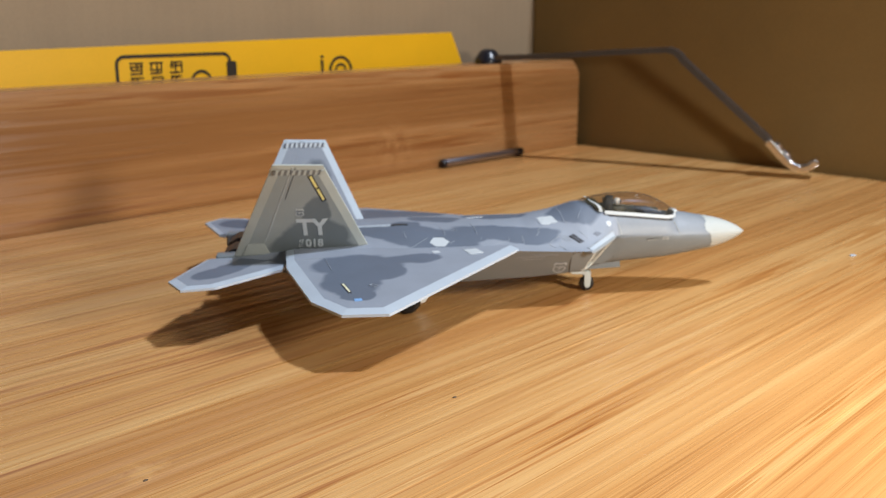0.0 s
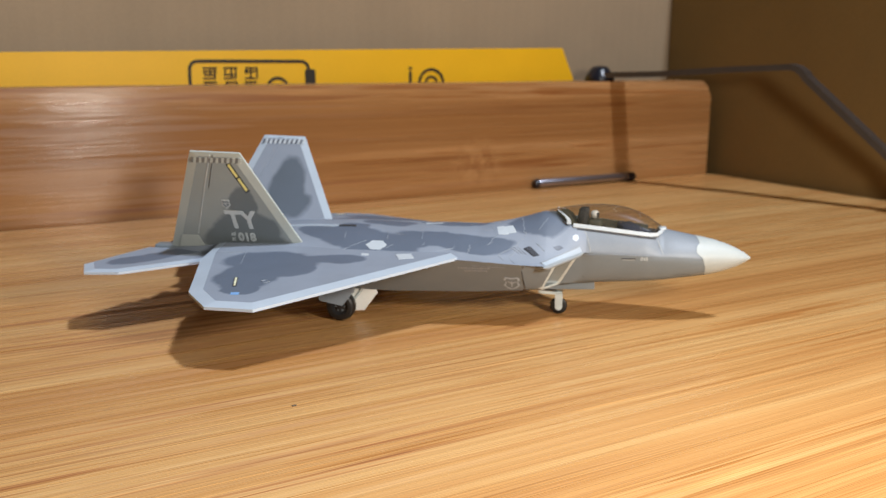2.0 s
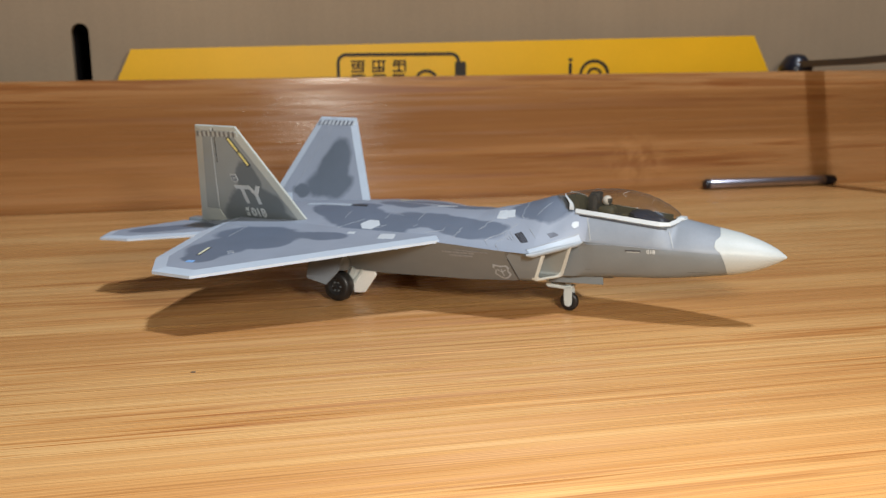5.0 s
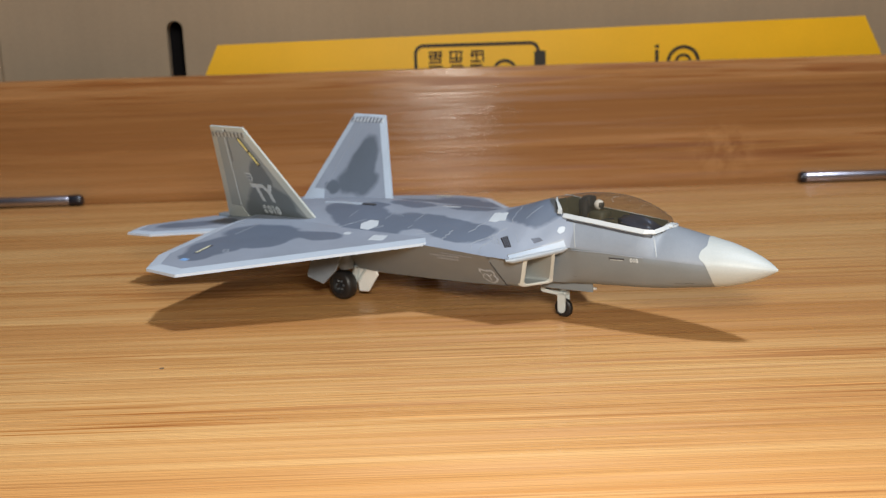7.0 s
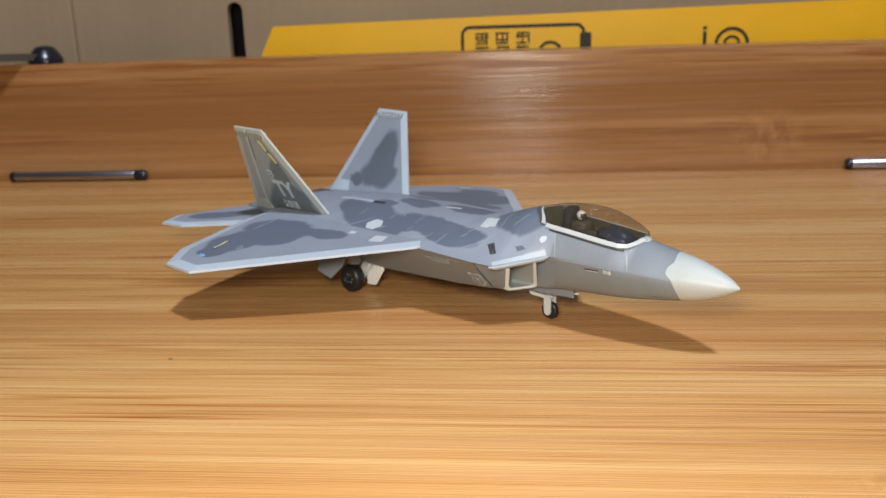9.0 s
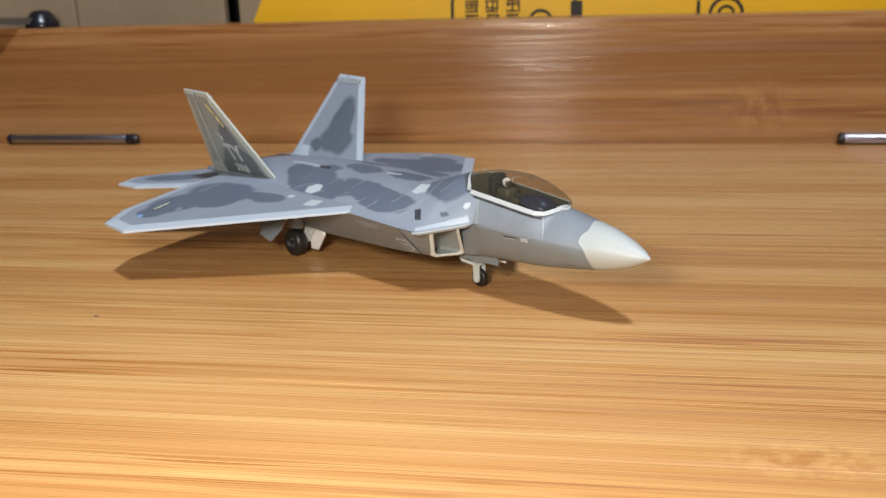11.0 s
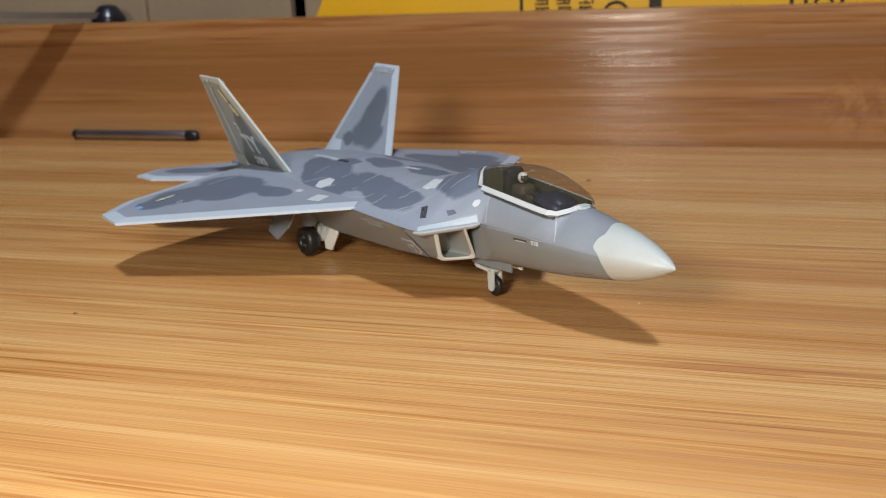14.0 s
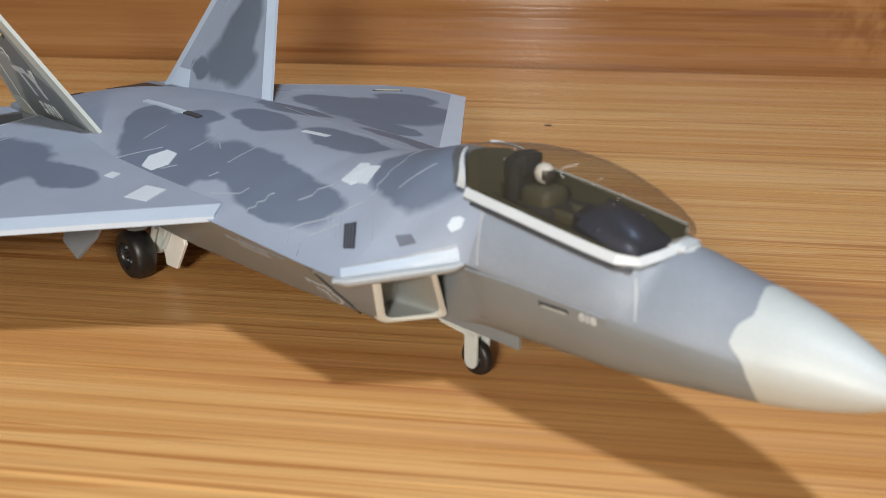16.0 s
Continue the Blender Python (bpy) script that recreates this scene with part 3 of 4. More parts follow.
# station, half width of the lower corner, bottom, squareness below
HULL_LOW = [(-0.05, 0.01, 2.03, 0), (0.15, 0.13, 1.9, 0), (0.4, 0.22, 1.77, 0), (0.7, 0.3, 1.65, 0), (1.1, 0.4, 1.53, 0), (1.55, 0.5, 1.44, 0), (2.6,
    0.6, 1.29, 0.25), (3.2, 0.62, 1.23, 0.32), (5.14, 0.7, 1.1, 0.38), (5.85, 0.73, 1.06, 0.3), (6.62, 0.75, 1.05, 0.3), (6.9, 1.4, 1.05, 1), (8.3, 1.47,
    0.97, 1), (11, 1.62, 0.91, 1), (12.5, 1.7, 0.95, 1), (14, 1.72, 1.08, 1), (15.5, 1.66, 1.28, 1), (16.8, 1.55, 1.45, 1), (18, 1.4, 1.64, 1)]


def hull_row(x):
    return [x, *lerp_rows(HULL_TOP, x)[1:], *lerp_rows(HULL_EDGE, x)[1:], *lerp_rows(HULL_LOW, x)[1:]]


CANOPY = [(2.70, 0.06, 2.915, 2.95), (2.78, 0.34, 2.86, 3.01), (2.90, 0.57, 2.81, 3.09), (3.08, 0.645, 2.82, 3.21), (3.38, 0.67, 2.85, 3.36), (3.72, 0.68, 2.885, 3.48), (4.1, 0.69, 2.925, 3.55),
          (4.55, 0.69, 2.97, 3.57), (5.0, 0.69, 3.01, 3.54), (5.30, 0.68, 3.035, 3.465), (5.58, 0.66, 3.055, 3.39), (5.72, 0.65, 3.065, 3.355), (5.84, 0.62, 3.075, 3.33)]


def ease(f):
    f = min(max(f, 0.0), 1.0)
    return f * f * (3 - 2 * f)


def upper_half(x):
    """Upper skin from the crown to the edge: a bell, and beside the cockpit flat slabs up to the sill."""
    _, zt, p, yc, zc, *_ = hull_row(x)
    slab = ease((x - 2.48) / 0.45) * (1 - ease((x - 5.40) / 0.62))
    _, ys, zs, _ = lerp_rows(CANOPY, x)
    pts = []
    for i in range(15):
        u = i / 14
        w = 1 - (1 - u) ** 1.5 if p < 0.9 else u
        y, z = yc * w, zc + (zt - zc) * max(math.cos(math.pi / 2 * w), 0.0) ** p
        if slab > 0:
            if i <= 5:
                deep = 0.42 * ease((x - 2.9) / 0.2) * (1 - ease((x - 5.3) / 0.2))
                sy, sz = (ys * 0.86 * i / 4, zs - 0.03 - deep) if i < 5 else (ys * 0.94, zs - 0.03)
            else:
                f = (i - 6) / 8
                sy = ys + 0.075 + (yc - ys - 0.075) * f + 0.05 * math.sin(math.pi * f)
                sz = zs - 0.075 + (zc - zs + 0.075) * f
            y, z = y + (sy - y) * slab, z + (sz - z) * slab
        pts.append((y, z))
    return pts


def top_z(x, y):
    """Height of the upper skin of the hull."""
    pts, y = upper_half(x), abs(y)
    for (y0, z0), (y1, z1) in zip(pts, pts[1:]):
        if y0 <= y <= y1 and y1 > y0:
            return z0 + (z1 - z0) * (y - y0) / (y1 - y0)
    return pts[-1][1]


def side_y(x, z):
    """Half width of the hull at a height: over the edge on the upper skin, below it on the side."""
    _, zt, p, yc, zc, yb, zb, sq = hull_row(x)
    if z >= zc:
        pts = upper_half(x)[::-1]
        for (y0, z0), (y1, z1) in zip(pts, pts[1:]):
            if z0 <= z <= z1 and z1 > z0:
                return y0 + (y1 - y0) * (z - z0) / (z1 - z0)
        return pts[-1][0]
    t = min((zc - z) / (zc - zb), 1.0)
    return sq * (yc + (yb - yc) * t) + (1 - sq) * yc * math.sqrt(max(1 - t * t, 0))


def hull_half(x):
    _, zt, p, yc, zc, yb, zb, sq = hull_row(x)
    pts = upper_half(x)
    for i in range(1, 9):
        a = math.pi / 2 * i / 9
        el = (yc * math.cos(a), zc - (zc - zb) * math.sin(a))
        t = min(i / 6, 1.0)
        tr = (yc + (yb - yc) * t, zc + (zb - zc) * t) if i <= 6 else (yb * (1 - (i - 6) / 3), zb)
        pts.append((el[0] * (1 - sq) + tr[0] * sq, el[1] * (1 - sq) + tr[1] * sq))
    if 4.5 < x < 6.8:                       # under the intake shelf the side lies back at the forebody
        back = ease((x - 4.5) / 1.0)
        for i in range(15, 21):
            y, z = pts[i]
            y += (min(y, 0.98 - 0.05 * (i - 15)) - y) * back
            pts[i] = (y, z if i > 15 else z + (zc - 0.10 - z) * back)
    pts.append((0.0, zb))
    return pts


stations = sorted({r[0] for r in HULL_TOP + HULL_EDGE + HULL_LOW} | {x / 4 for x in range(8, 72)})
bm = bmesh.new()
rings = []
for x in stations:
    half = hull_half(x)
    ring = [bm.verts.new(L(x, y, z)) for y, z in half]
    ring += [bm.verts.new(L(x, -y, z)) for y, z in half[-2:0:-1]]
    rings.append(ring)
n = len(rings[0])
for a, b, x in zip(rings, rings[1:], stations):
    for i in range(n):
        f = bm.faces.new((a[i], a[(i + 1) % n], b[(i + 1) % n], b[i]))
        # lower skin, nose and flanks get greys darker than the light camouflage tone
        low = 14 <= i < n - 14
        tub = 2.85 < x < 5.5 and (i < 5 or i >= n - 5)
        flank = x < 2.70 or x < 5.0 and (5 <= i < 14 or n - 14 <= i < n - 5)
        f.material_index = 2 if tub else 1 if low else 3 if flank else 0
bm.faces.new(rings[0])
bm.faces.new(rings[-1][::-1])
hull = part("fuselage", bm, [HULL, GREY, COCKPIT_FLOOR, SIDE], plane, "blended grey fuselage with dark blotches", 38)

# ivory nose cone over the front, with a zigzag rear edge
bm = bmesh.new()
rings = []
for k in range(15):
    ring = []
    for i in range(n):
        a = min(i, n - i) / 22.0
        end = 1.66 - 0.10 * min(a / 0.25, 1) + 0.10 * ease((a - 0.25) / 0.15) * (1 - ease((a - 0.5) / 0.1)) - 0.20 * ease((a - 0.5) / 0.3)
        x = -0.055 + (end + 0.055) * (k / 14) ** 1.6
        hh = hull_half(x)
        j = i if i < len(hh) else n - i
        y, z = hh[j]
        grow = 1.012
        ring.append(bm.verts.new(L(x - 0.008, y * grow * (1 if i < len(hh) else -1), 2.08 + (z - 2.08) * grow)))
    rings.append(ring)
for a, b in zip(rings, rings[1:]):
    for i in range(n):
        bm.faces.new((a[i], a[(i + 1) % n], b[(i + 1) % n], b[i]))
bm.faces.new(rings[0])
part("nose_cone", bm, IVORY, plane, "ivory nose cone", 40)


def inset(poly, widths):
    """Moves each edge of a polygon (u, v) inwards by its width."""
    m = len(poly)
    area = sum(poly[i][0] * poly[(i + 1) % m][1] - poly[(i + 1) % m][0] * poly[i][1] for i in range(m))
    s = 1 if area > 0 else -1
    lines = []
    for i in range(m):
        a, b = Vector(poly[i]), Vector(poly[(i + 1) % m])
        d = (b - a).normalized()
        lines.append((a + Vector((-d.y, d.x)) * s * widths[i], d))
    out = []
    for i in range(m):
        (p, d), (q, e) = lines[i - 1], lines[i]
        den = d.x * e.y - d.y * e.x
        t = ((q - p).x * e.y - (q - p).y * e.x) / den if abs(den) > 1e-9 else 0
        out.append(p + d * t)
    return out


def plate(name, poly, widths, to, thick, rim, mats, label):
    """A tapered surface with a pale rim: the middle is thick, the rim thin."""
    bm = bmesh.new()
    inner = inset(poly, widths)
    ring = {}
    for s in (1, -1):
        ring[s] = ([bm.verts.new(to(u, v, s * rim)) for u, v in poly], [bm.verts.new(to(p.x, p.y, s * thick)) for p in inner])
        o, i_ = ring[s]
        for a in range(len(poly)):
            b = (a + 1) % len(poly)
            if widths[a] > 0 or widths[a - 1] > 0 or widths[b] > 0:
                f = bm.faces.new((o[a], o[b], i_[b], i_[a]))
                f.material_index = 1 if widths[a] > 0 else 0
        f = bm.faces.new(i_)
        f.material_index = 0 if s > 0 else 2
    for a in range(len(poly)):
        b = (a + 1) % len(poly)
        f = bm.faces.new((ring[1][0][a], ring[1][0][b], ring[-1][0][b], ring[-1][0][a]))
        f.material_index = 1
    bmesh.ops.remove_doubles(bm, verts=bm.verts, dist=1e-7)
    return part(name, bm, mats, plane, label)


DROOP = {1: 0.087, -1: 0.112}           # the port wing hangs a little lower and is cut shorter


def wing_at(side):
    return lambda u, v, w: L(u, side * v, 2.20 - DROOP[side] * (v - 2.5) + w)


WINGS = {1: [(8.80, 2.46), (13.36, 7.48), (14.68, 7.46), (15.53, 6.45), (16.35, 3.65), (16.45, 2.0), (9.2, 2.0)],
         -1: [(8.80, 2.46), (13.45, 7.22), (14.78, 7.22), (15.52, 6.40), (16.35, 3.65), (16.45, 2.0), (9.2, 2.0)]}
for side, mat in ((1, WING_R), (-1, WING_L)):
    plate("wing", WINGS[side], [0.36, 0.36, 0.36, 0.38, 0.26, 0, 0], wing_at(side), 0.085, 0.040, [mat, PALE, GREY], "clipped grey wing with pale edges")


def stab_at(side):
    return lambda u, v, w: L(u, side * v, 1.93 - 0.02 * (v - 2) + w)


STAB = [(16.15, 1.75), (16.55, 3.10), (18.40, 4.78), (19.38, 4.95), (19.88, 4.05), (19.05, 1.75)]
for side, mat in ((1, STAB_R), (-1, STAB_L)):
    plate("stabilizer", STAB, [0, 0.28, 0.26, 0.28, 0.16, 0], stab_at(side), 0.075, 0.035, [mat, PALE, GREY], "grey horizontal stabilizer with pale edges")

CANT = {1: 0.518, -1: 0.482}            # the moulded fins lean a little unevenly


def fin_at(side):
    lean = CANT[side]
    fn = Vector((0, 1, -lean)).normalized()
    tall = {1: 1.022, -1: 0.985}[side]
    return lambda u, v, w: L(u, side * (1.80 + lean * (v - 2.3) * tall + fn.y * w), 2.3 + (v - 2.3) * tall + fn.z * w)


FIN = [(13.72, 2.27), (15.14, 5.24), (16.66, 5.27), (18.14, 2.10)]
for side, mat in ((1, FIN_R), (-1, FIN_L)):
    plate("tail_fin", FIN, [0.25, 0.11, 0.26, 0.0], fin_at(side), 0.07, 0.035, [mat, FIN_EDGE if side > 0 else PALE, mat], "canted grey tail fin with pale edges")

# ---- engine nozzles ----
for side in (1, -1):
    bm = bmesh.new()
    prism(bm, [(17.2, 1.62), (17.2, 2.26), (18.25, 2.20), (18.55, 2.02), (18.55, 1.92), (18.25, 1.66)], 0.28 * side, 1.28 * side, lambda u, v, w: L(u, w, v))
    part("nozzle", bm, NOZZLE, plane, "dark flat engine nozzle")
    bm = bmesh.new()
    box(bm, L(17.5, min(1.30 * side, 1.75 * side), 1.62), L(18.75, max(1.30 * side, 1.75 * side), 2.12), 0.06 * K)
    part("tail_boom", bm, GREY, plane)

# ---- air intakes: a U-shaped pale rim under the shelf of the hull, a box behind it and a duct that narrows inwards ----
def lip_edge(f):
    """A point on the front edge of the shelf over an intake, from the forebody (0) to the outer corner (1)."""
    return Vector((5.12 + 1.07 * f, 1.13 + 1.09 * f, 2.285 - 0.245 * f))


def u_line(tl, bl, br, tr, r=0.16, n=5):
    """Down, along and up again through three sides of an opening, with rounded lower corners."""
    tl, bl, br, tr = (Vector(p) for p in (tl, bl, br, tr))
    pts = [tl, tl + (bl - tl) * 0.5]
    for a, c, b in ((tl, bl, br), (bl, br, tr)):
        p, q = c + (a - c).normalized() * r, c + (b - c).normalized() * r
        pts += [(p * (1 - k / n) + c * (k / n)) * (1 - k / n) + (c * (1 - k / n) + q * (k / n)) * (k / n) for k in range(n + 1)]
        pts.append((br + bl) / 2 if c is bl else tr + (br - tr) * 0.5)
    return pts + [tr]


def bridge(bm, loops, closed=False):
    for a, b in zip(loops, loops[1:]):
        m = len(a)
        for i in range(m if closed else m - 1):
            bm.faces.new((a[i], a[(i + 1) % m], b[(i + 1) % m], b[i]))


MOUTH = [(5.92, 1.90, 2.02), (6.34, 1.47, 1.08), (5.78, 0.70, 1.12), (5.29, 1.37, 2.13)]
MOUTH_IN = [(5.85, 1.825, 2.02), (6.255, 1.415, 1.165), (5.815, 0.785, 1.20), (5.320, 1.412, 2.13)]
BACK = [(6.95, 2.29, 2.06), (6.95, 1.415, 1.04), (6.95, 0.70, 1.04), (6.95, 0.72, 2.0)]
DEEP = [(6.42, 1.66, 2.05), (6.60, 1.30, 1.24), (6.52, 0.98, 1.22), (6.40, 1.22, 2.05)]
for side in (1, -1):
    flip = lambda pts, back=0.0: [L(p.x + back, side * p.y, p.z) for p in pts]
    bm = bmesh.new()
    bridge(bm, [[bm.verts.new(p) for p in flip(u_line(*c), b)] for c, b in ((MOUTH, 0.03), (BACK, 0.0))])
    intake = part("air_intake", bm, GREY, plane, "open grey air intake with a pale rim", 30)
    bm = bmesh.new()
    mid = [(Vector(a) * 0.5 + Vector(b) * 0.5) for a, b in zip(MOUTH, MOUTH_IN)]
    bridge(bm, [[bm.verts.new(p) for p in flip(u_line(*c), b)] for c, b in ((MOUTH, 0.10), (MOUTH, 0.012), (mid, -0.012), (MOUTH_IN, 0.012), (MOUTH_IN, 0.05))])
    part("rim", bm, CREAM, intake, "ivory rim of the intake", 40)
    bm = bmesh.new()
    rings = [[bm.verts.new(p) for p in flip(u_line(*c), b)] for c, b in ((MOUTH_IN, 0.045), (DEEP, 0.0))]
    bridge(bm, rings, True)
    bm.faces.new(rings[-1])
    part("duct", bm, DUCT, intake, "light grey narrowing duct", 25)
    # thick rounded shelf over the opening
    bm = bmesh.new()
    rings = []
    out = Vector((-0.714, 0.700, 0))
    for k in range(25):
        f = -0.16 + 1.22 * k / 24
        full = ease((f + 0.16) / 0.24) * (1 - 0.55 * ease((f - 0.92) / 0.14))
        at = lip_edge(f)
        ring = []
        for a, b in ((-0.30, 0.0), (-0.02, 0.0), (0.028, -0.022), (0.046, -0.065), (0.036, -0.115), (-0.01, -0.150), (-0.55, -0.135), (-0.55, -0.03)):
            p = at + out * (a * (full if a > 0 else 1)) + Vector((0, 0, b * full - 0.004))
            ring.append(bm.verts.new(L(p.x, side * p.y, p.z)))
        rings.append(ring)
    bridge(bm, rings, True)
    bm.faces.new(rings[0])
    bm.faces.new(rings[-1][::-1])
    part("intake_shelf", bm, SHELF, plane, "rounded worn edge over the intake", 50)

# ---- canopy ----

def canopy_point(row, u, out=0.0):
    """u from 0 at the starboard sill over the top to 1 at the port sill."""
    x, ys, zs, zt = row
    a = math.pi * u
    c, s = math.cos(a), math.sin(a)
    y = (ys + out) * math.copysign(abs(c) ** 0.85, c)
    x += 0.46 * ease((x - 4.7) / 0.9) * (abs(s) ** 2.5 - 0.2)        # the rear frame leans back
    return L(x, y, zs + (zt - zs + out) * abs(s) ** 0.9)


bm = bmesh.new()
NU = 24
grid = [[bm.verts.new(canopy_point(r, i / NU, 0.03)) for i in range(NU + 1)] for r in CANOPY]
for a, b in zip(grid, grid[1:]):
    for i in range(NU):
        bm.faces.new((a[i], a[i + 1], b[i + 1], b[i]))
part("canopy", bm, GLASS, plane, "smoked clear plastic canopy", 60)

bm = bmesh.new()


def frame_quad(rows):
    """Joins pairs of points into a band with thickness outwards."""
    prev = None
    for a, b, outw in rows:
        cur = [bm.verts.new(p) for p in (a, b, b + outw, a + outw)]
        if prev:
            for i in range(4):
                bm.faces.new((prev[i], prev[(i + 1) % 4], cur[(i + 1) % 4], cur[i]))
        else:
            bm.faces.new(cur)
        prev = cur
    bm.faces.new(prev[::-1])


for side in (1, -1):
    rows = []
    for x, ys, zs, zt in CANOPY[0 if side > 0 else 3:-3] + [(5.42, 0.675, 3.045, 3.5)]:
        w = 0.108 if x > 2.93 else 0.09
        outy = 0.035 if x > 2.9 else 0.01
        rows.append((L(x, side * (ys + 0.03), zs + 0.03), L(x - (0.0 if x > 2.9 else 0.06), side * (ys + 0.085 if x > 2.9 else ys + 0.03), zs + 0.03 - w), Vector((0 if x > 2.9 else -0.03 * K, side * outy * K, 0.025 * K))))
    frame_quad(rows)
for near in (0, NU):                        # the rear posts run up from the sills and taper off towards the top
    rows = []
    for k in range(11):
        u = abs(near - k) / NU
        p, q = canopy_point(CANOPY[-3], u, 0.032), canopy_point(CANOPY[-2], u, 0.036)
        o = p - L(5.6, 0, 3.1)
        o.x = 0
        rows.append((p, p + (q - p) * (1.0 - 0.085 * k), o.normalized() * 0.025 * K))
    frame_quad(rows)
canopy_frame = part("canopy_frame", bm, OFFWHITE, plane, "pale blue-grey canopy frame")

# dark gasket line below the frame
bm = bmesh.new()
for side in (1, -1):
    rows = []
    for x, ys, zs, zt in CANOPY[2 if side > 0 else 4:-3]:
        rows.append((L(x, side * (ys + 0.06), zs - 0.09), L(x, side * (ys + 0.085), zs - 0.130), Vector((0, side * 0.042 * K, 0))))
    frame_quad(rows)
part("canopy_seal", bm, GROOVE, plane, "dark seal under the canopy frame")


def lumpy(bm, lo, hi, seed, amount):
    """A rough moulded lump within two corners, in metres of the full-size machine."""
    rnd = random.Random(seed)
    made = bmesh.ops.create_cube(bm, size=1.0)["verts"]
    bmesh.ops.subdivide_edges(bm, edges=list({e for v in made for e in v.link_edges}), cuts=4, use_grid_fill=True)
    todo = [v for v in bm.verts if v.index == -1 or max(abs(c) for c in v.co) <= 0.5001]
    for v in todo:
        c = v.co.copy()
        r = c.length / max(abs(c.x), abs(c.y), abs(c.z), 1e-6)
        c = c * (0.45 + 0.55 * (1.0 / r if r else 1)) * 1.12
        c += Vector([rnd.uniform(-amount, amount) for _ in range(3)])
        v.co = L(*[lo[k] + (c[k] + 0.5) * (hi[k] - lo[k]) for k in range(3)])
    return bm


part("frame_tip", lumpy(bmesh.new(), (2.55, -0.17, 2.84), (2.80, 0.19, 2.95), 7, 0.08), OFFWHITE, canopy_frame, "", 50)
bm = lumpy(bmesh.new(), (4.98, -0.25, 2.60), (5.26, 0.25, 3.44), 1, 0.05)
seat = part("seat", bm, SEAT, plane, "black ejection seat", 50)
part("headrest", lumpy(bmesh.new(), (4.93, -0.17, 3.20), (5.16, 0.17, 3.49), 2, 0.05), SEAT, seat, "", 50)
part("cushion", lumpy(bmesh.new(), (4.35, -0.27, 2.60), (5.10, 0.27, 2.92), 3, 0.03), SEAT, seat, "", 50)
bm = lumpy(bmesh.new(), (2.95, -0.44, 2.45), (4.05, 0.44, 3.06), 4, 0.06)
for v in bm.verts:                                  # it slopes down to the windscreen
    if v.co.z > 2.7 * K:
        v.co.z -= max(0.0, 3.75 - v.co.x / K) * 0.36 * K
part("instrument_hood", bm, HOOD, plane, "dark navy instrument hood", 50)
# dark plug added for the murk behind the seat
bm = bmesh.new()
loops = [[bm.verts.new(canopy_point((x, ys, zs, zt), i / NU, -0.035)) for i in range(NU + 1)] for x, ys, zs, zt in ((5.36, 0.675, 2.70, 3.44), (5.60, 0.66, 2.75, 3.38))]
bridge(bm, loops, True)
bm.faces.new(loops[0])
bm.faces.new(loops[1][::-1])
part("murk_plug", bm, OLIVE, plane, "added olive plug giving the murk behind the seat", 30)
for side in (1, -1):
    bm = bmesh.new()
    box(bm, L(3.6, min(side * 0.36, side * 0.58), 2.50), L(5.2, max(side * 0.36, side * 0.58), 2.82), 0.03 * K)
    part("side_console", bm, SEAT, plane, "black cockpit side console")
    # dark strip added to hide the pale frame inside the murky canopy
    bm = bmesh.new()
    up = 0.07 if side < 0 else 0.0
    prism(bm, [(3.05, 2.50), (5.3, 2.50), (5.3, 3.06 + up), (4.4, 2.96 + up), (3.05, 2.82 + up)], side * 0.57 * K, side * 0.60 * K, lambda u, v, w: (u * K, w, v * K))
    part("sill_mask", bm, OLIVE, plane, "added olive strip darkening the inside of the canopy sill")
bm = bmesh.new()
bmesh.ops.create_uvsphere(bm, u_segments=18, v_segments=12, radius=0.130 * K)
bmesh.ops.scale(bm, vec=(1.1, 0.95, 1.05), verts=bm.verts)
bmesh.ops.translate(bm, vec=L(4.76, 0, 3.27), verts=bm.verts)
mark = len(bm.faces)
for f in bm.faces:
    c = f.calc_center_median() / K - Vector((4.76, 0, 3.27))
    f.material_index = 2 if c.x < -0.06 and c.z < 0.07 else 0
box(bm, L(4.50, -0.24, 2.60), L(5.00, 0.24, 3.12), 0.11 * K)
box(bm, L(4.00, -0.22, 2.70), L(4.50, -0.10, 2.92), 0.05 * K)
box(bm, L(4.00, 0.10, 2.70), L(4.50, 0.22, 2.92), 0.05 * K)
bm.faces.ensure_lookup_table()
for f in bm.faces[mark:]:
    f.material_index = 1
part("figure", bm, [HELMET, OLIVE, VISOR], plane, "tiny plain seated shape with a white head", 50)

# ---- landing gear ----
def wheel(parent, cx, cy, r, half, name="wheel"):
    bm = bmesh.new()
    prof = [(-half * 0.5, r * 0.5), (-half, r * 0.55), (-half, r * 0.80), (-half * 0.8, r * 0.93), (-half * 0.35, r), (half * 0.35, r), (half * 0.8, r * 0.93), (half, r * 0.80), (half, r * 0.55), (half * 0.5, r * 0.5)]
    turned(bm, [(a * K, b * K) for a, b in prof], (0, 1, 0), L(cx, cy, r), 28)
    w = part(name, bm, RUBBER, parent, "black rubber wheel", 40)
    bm = bmesh.new()
    turned(bm, [(a * K, b * K) for a, b in ((-half * 0.9, r * 0.56), (half * 0.86, r * 0.56), (half * 0.86, r * 0.50), (half * 0.6, r * 0.44), (half * 0.6, r * 0.16), (half * 1.02, r * 0.14), (half * 1.02, r * 0.02))], (0, 1, 0), L(cx, cy, r), 20)
    part("hub", bm, HUB, w, "dark wheel hub", 40)
    for i in range(6):
        a = 2 * math.pi * i / 6
        bm = bmesh.new()
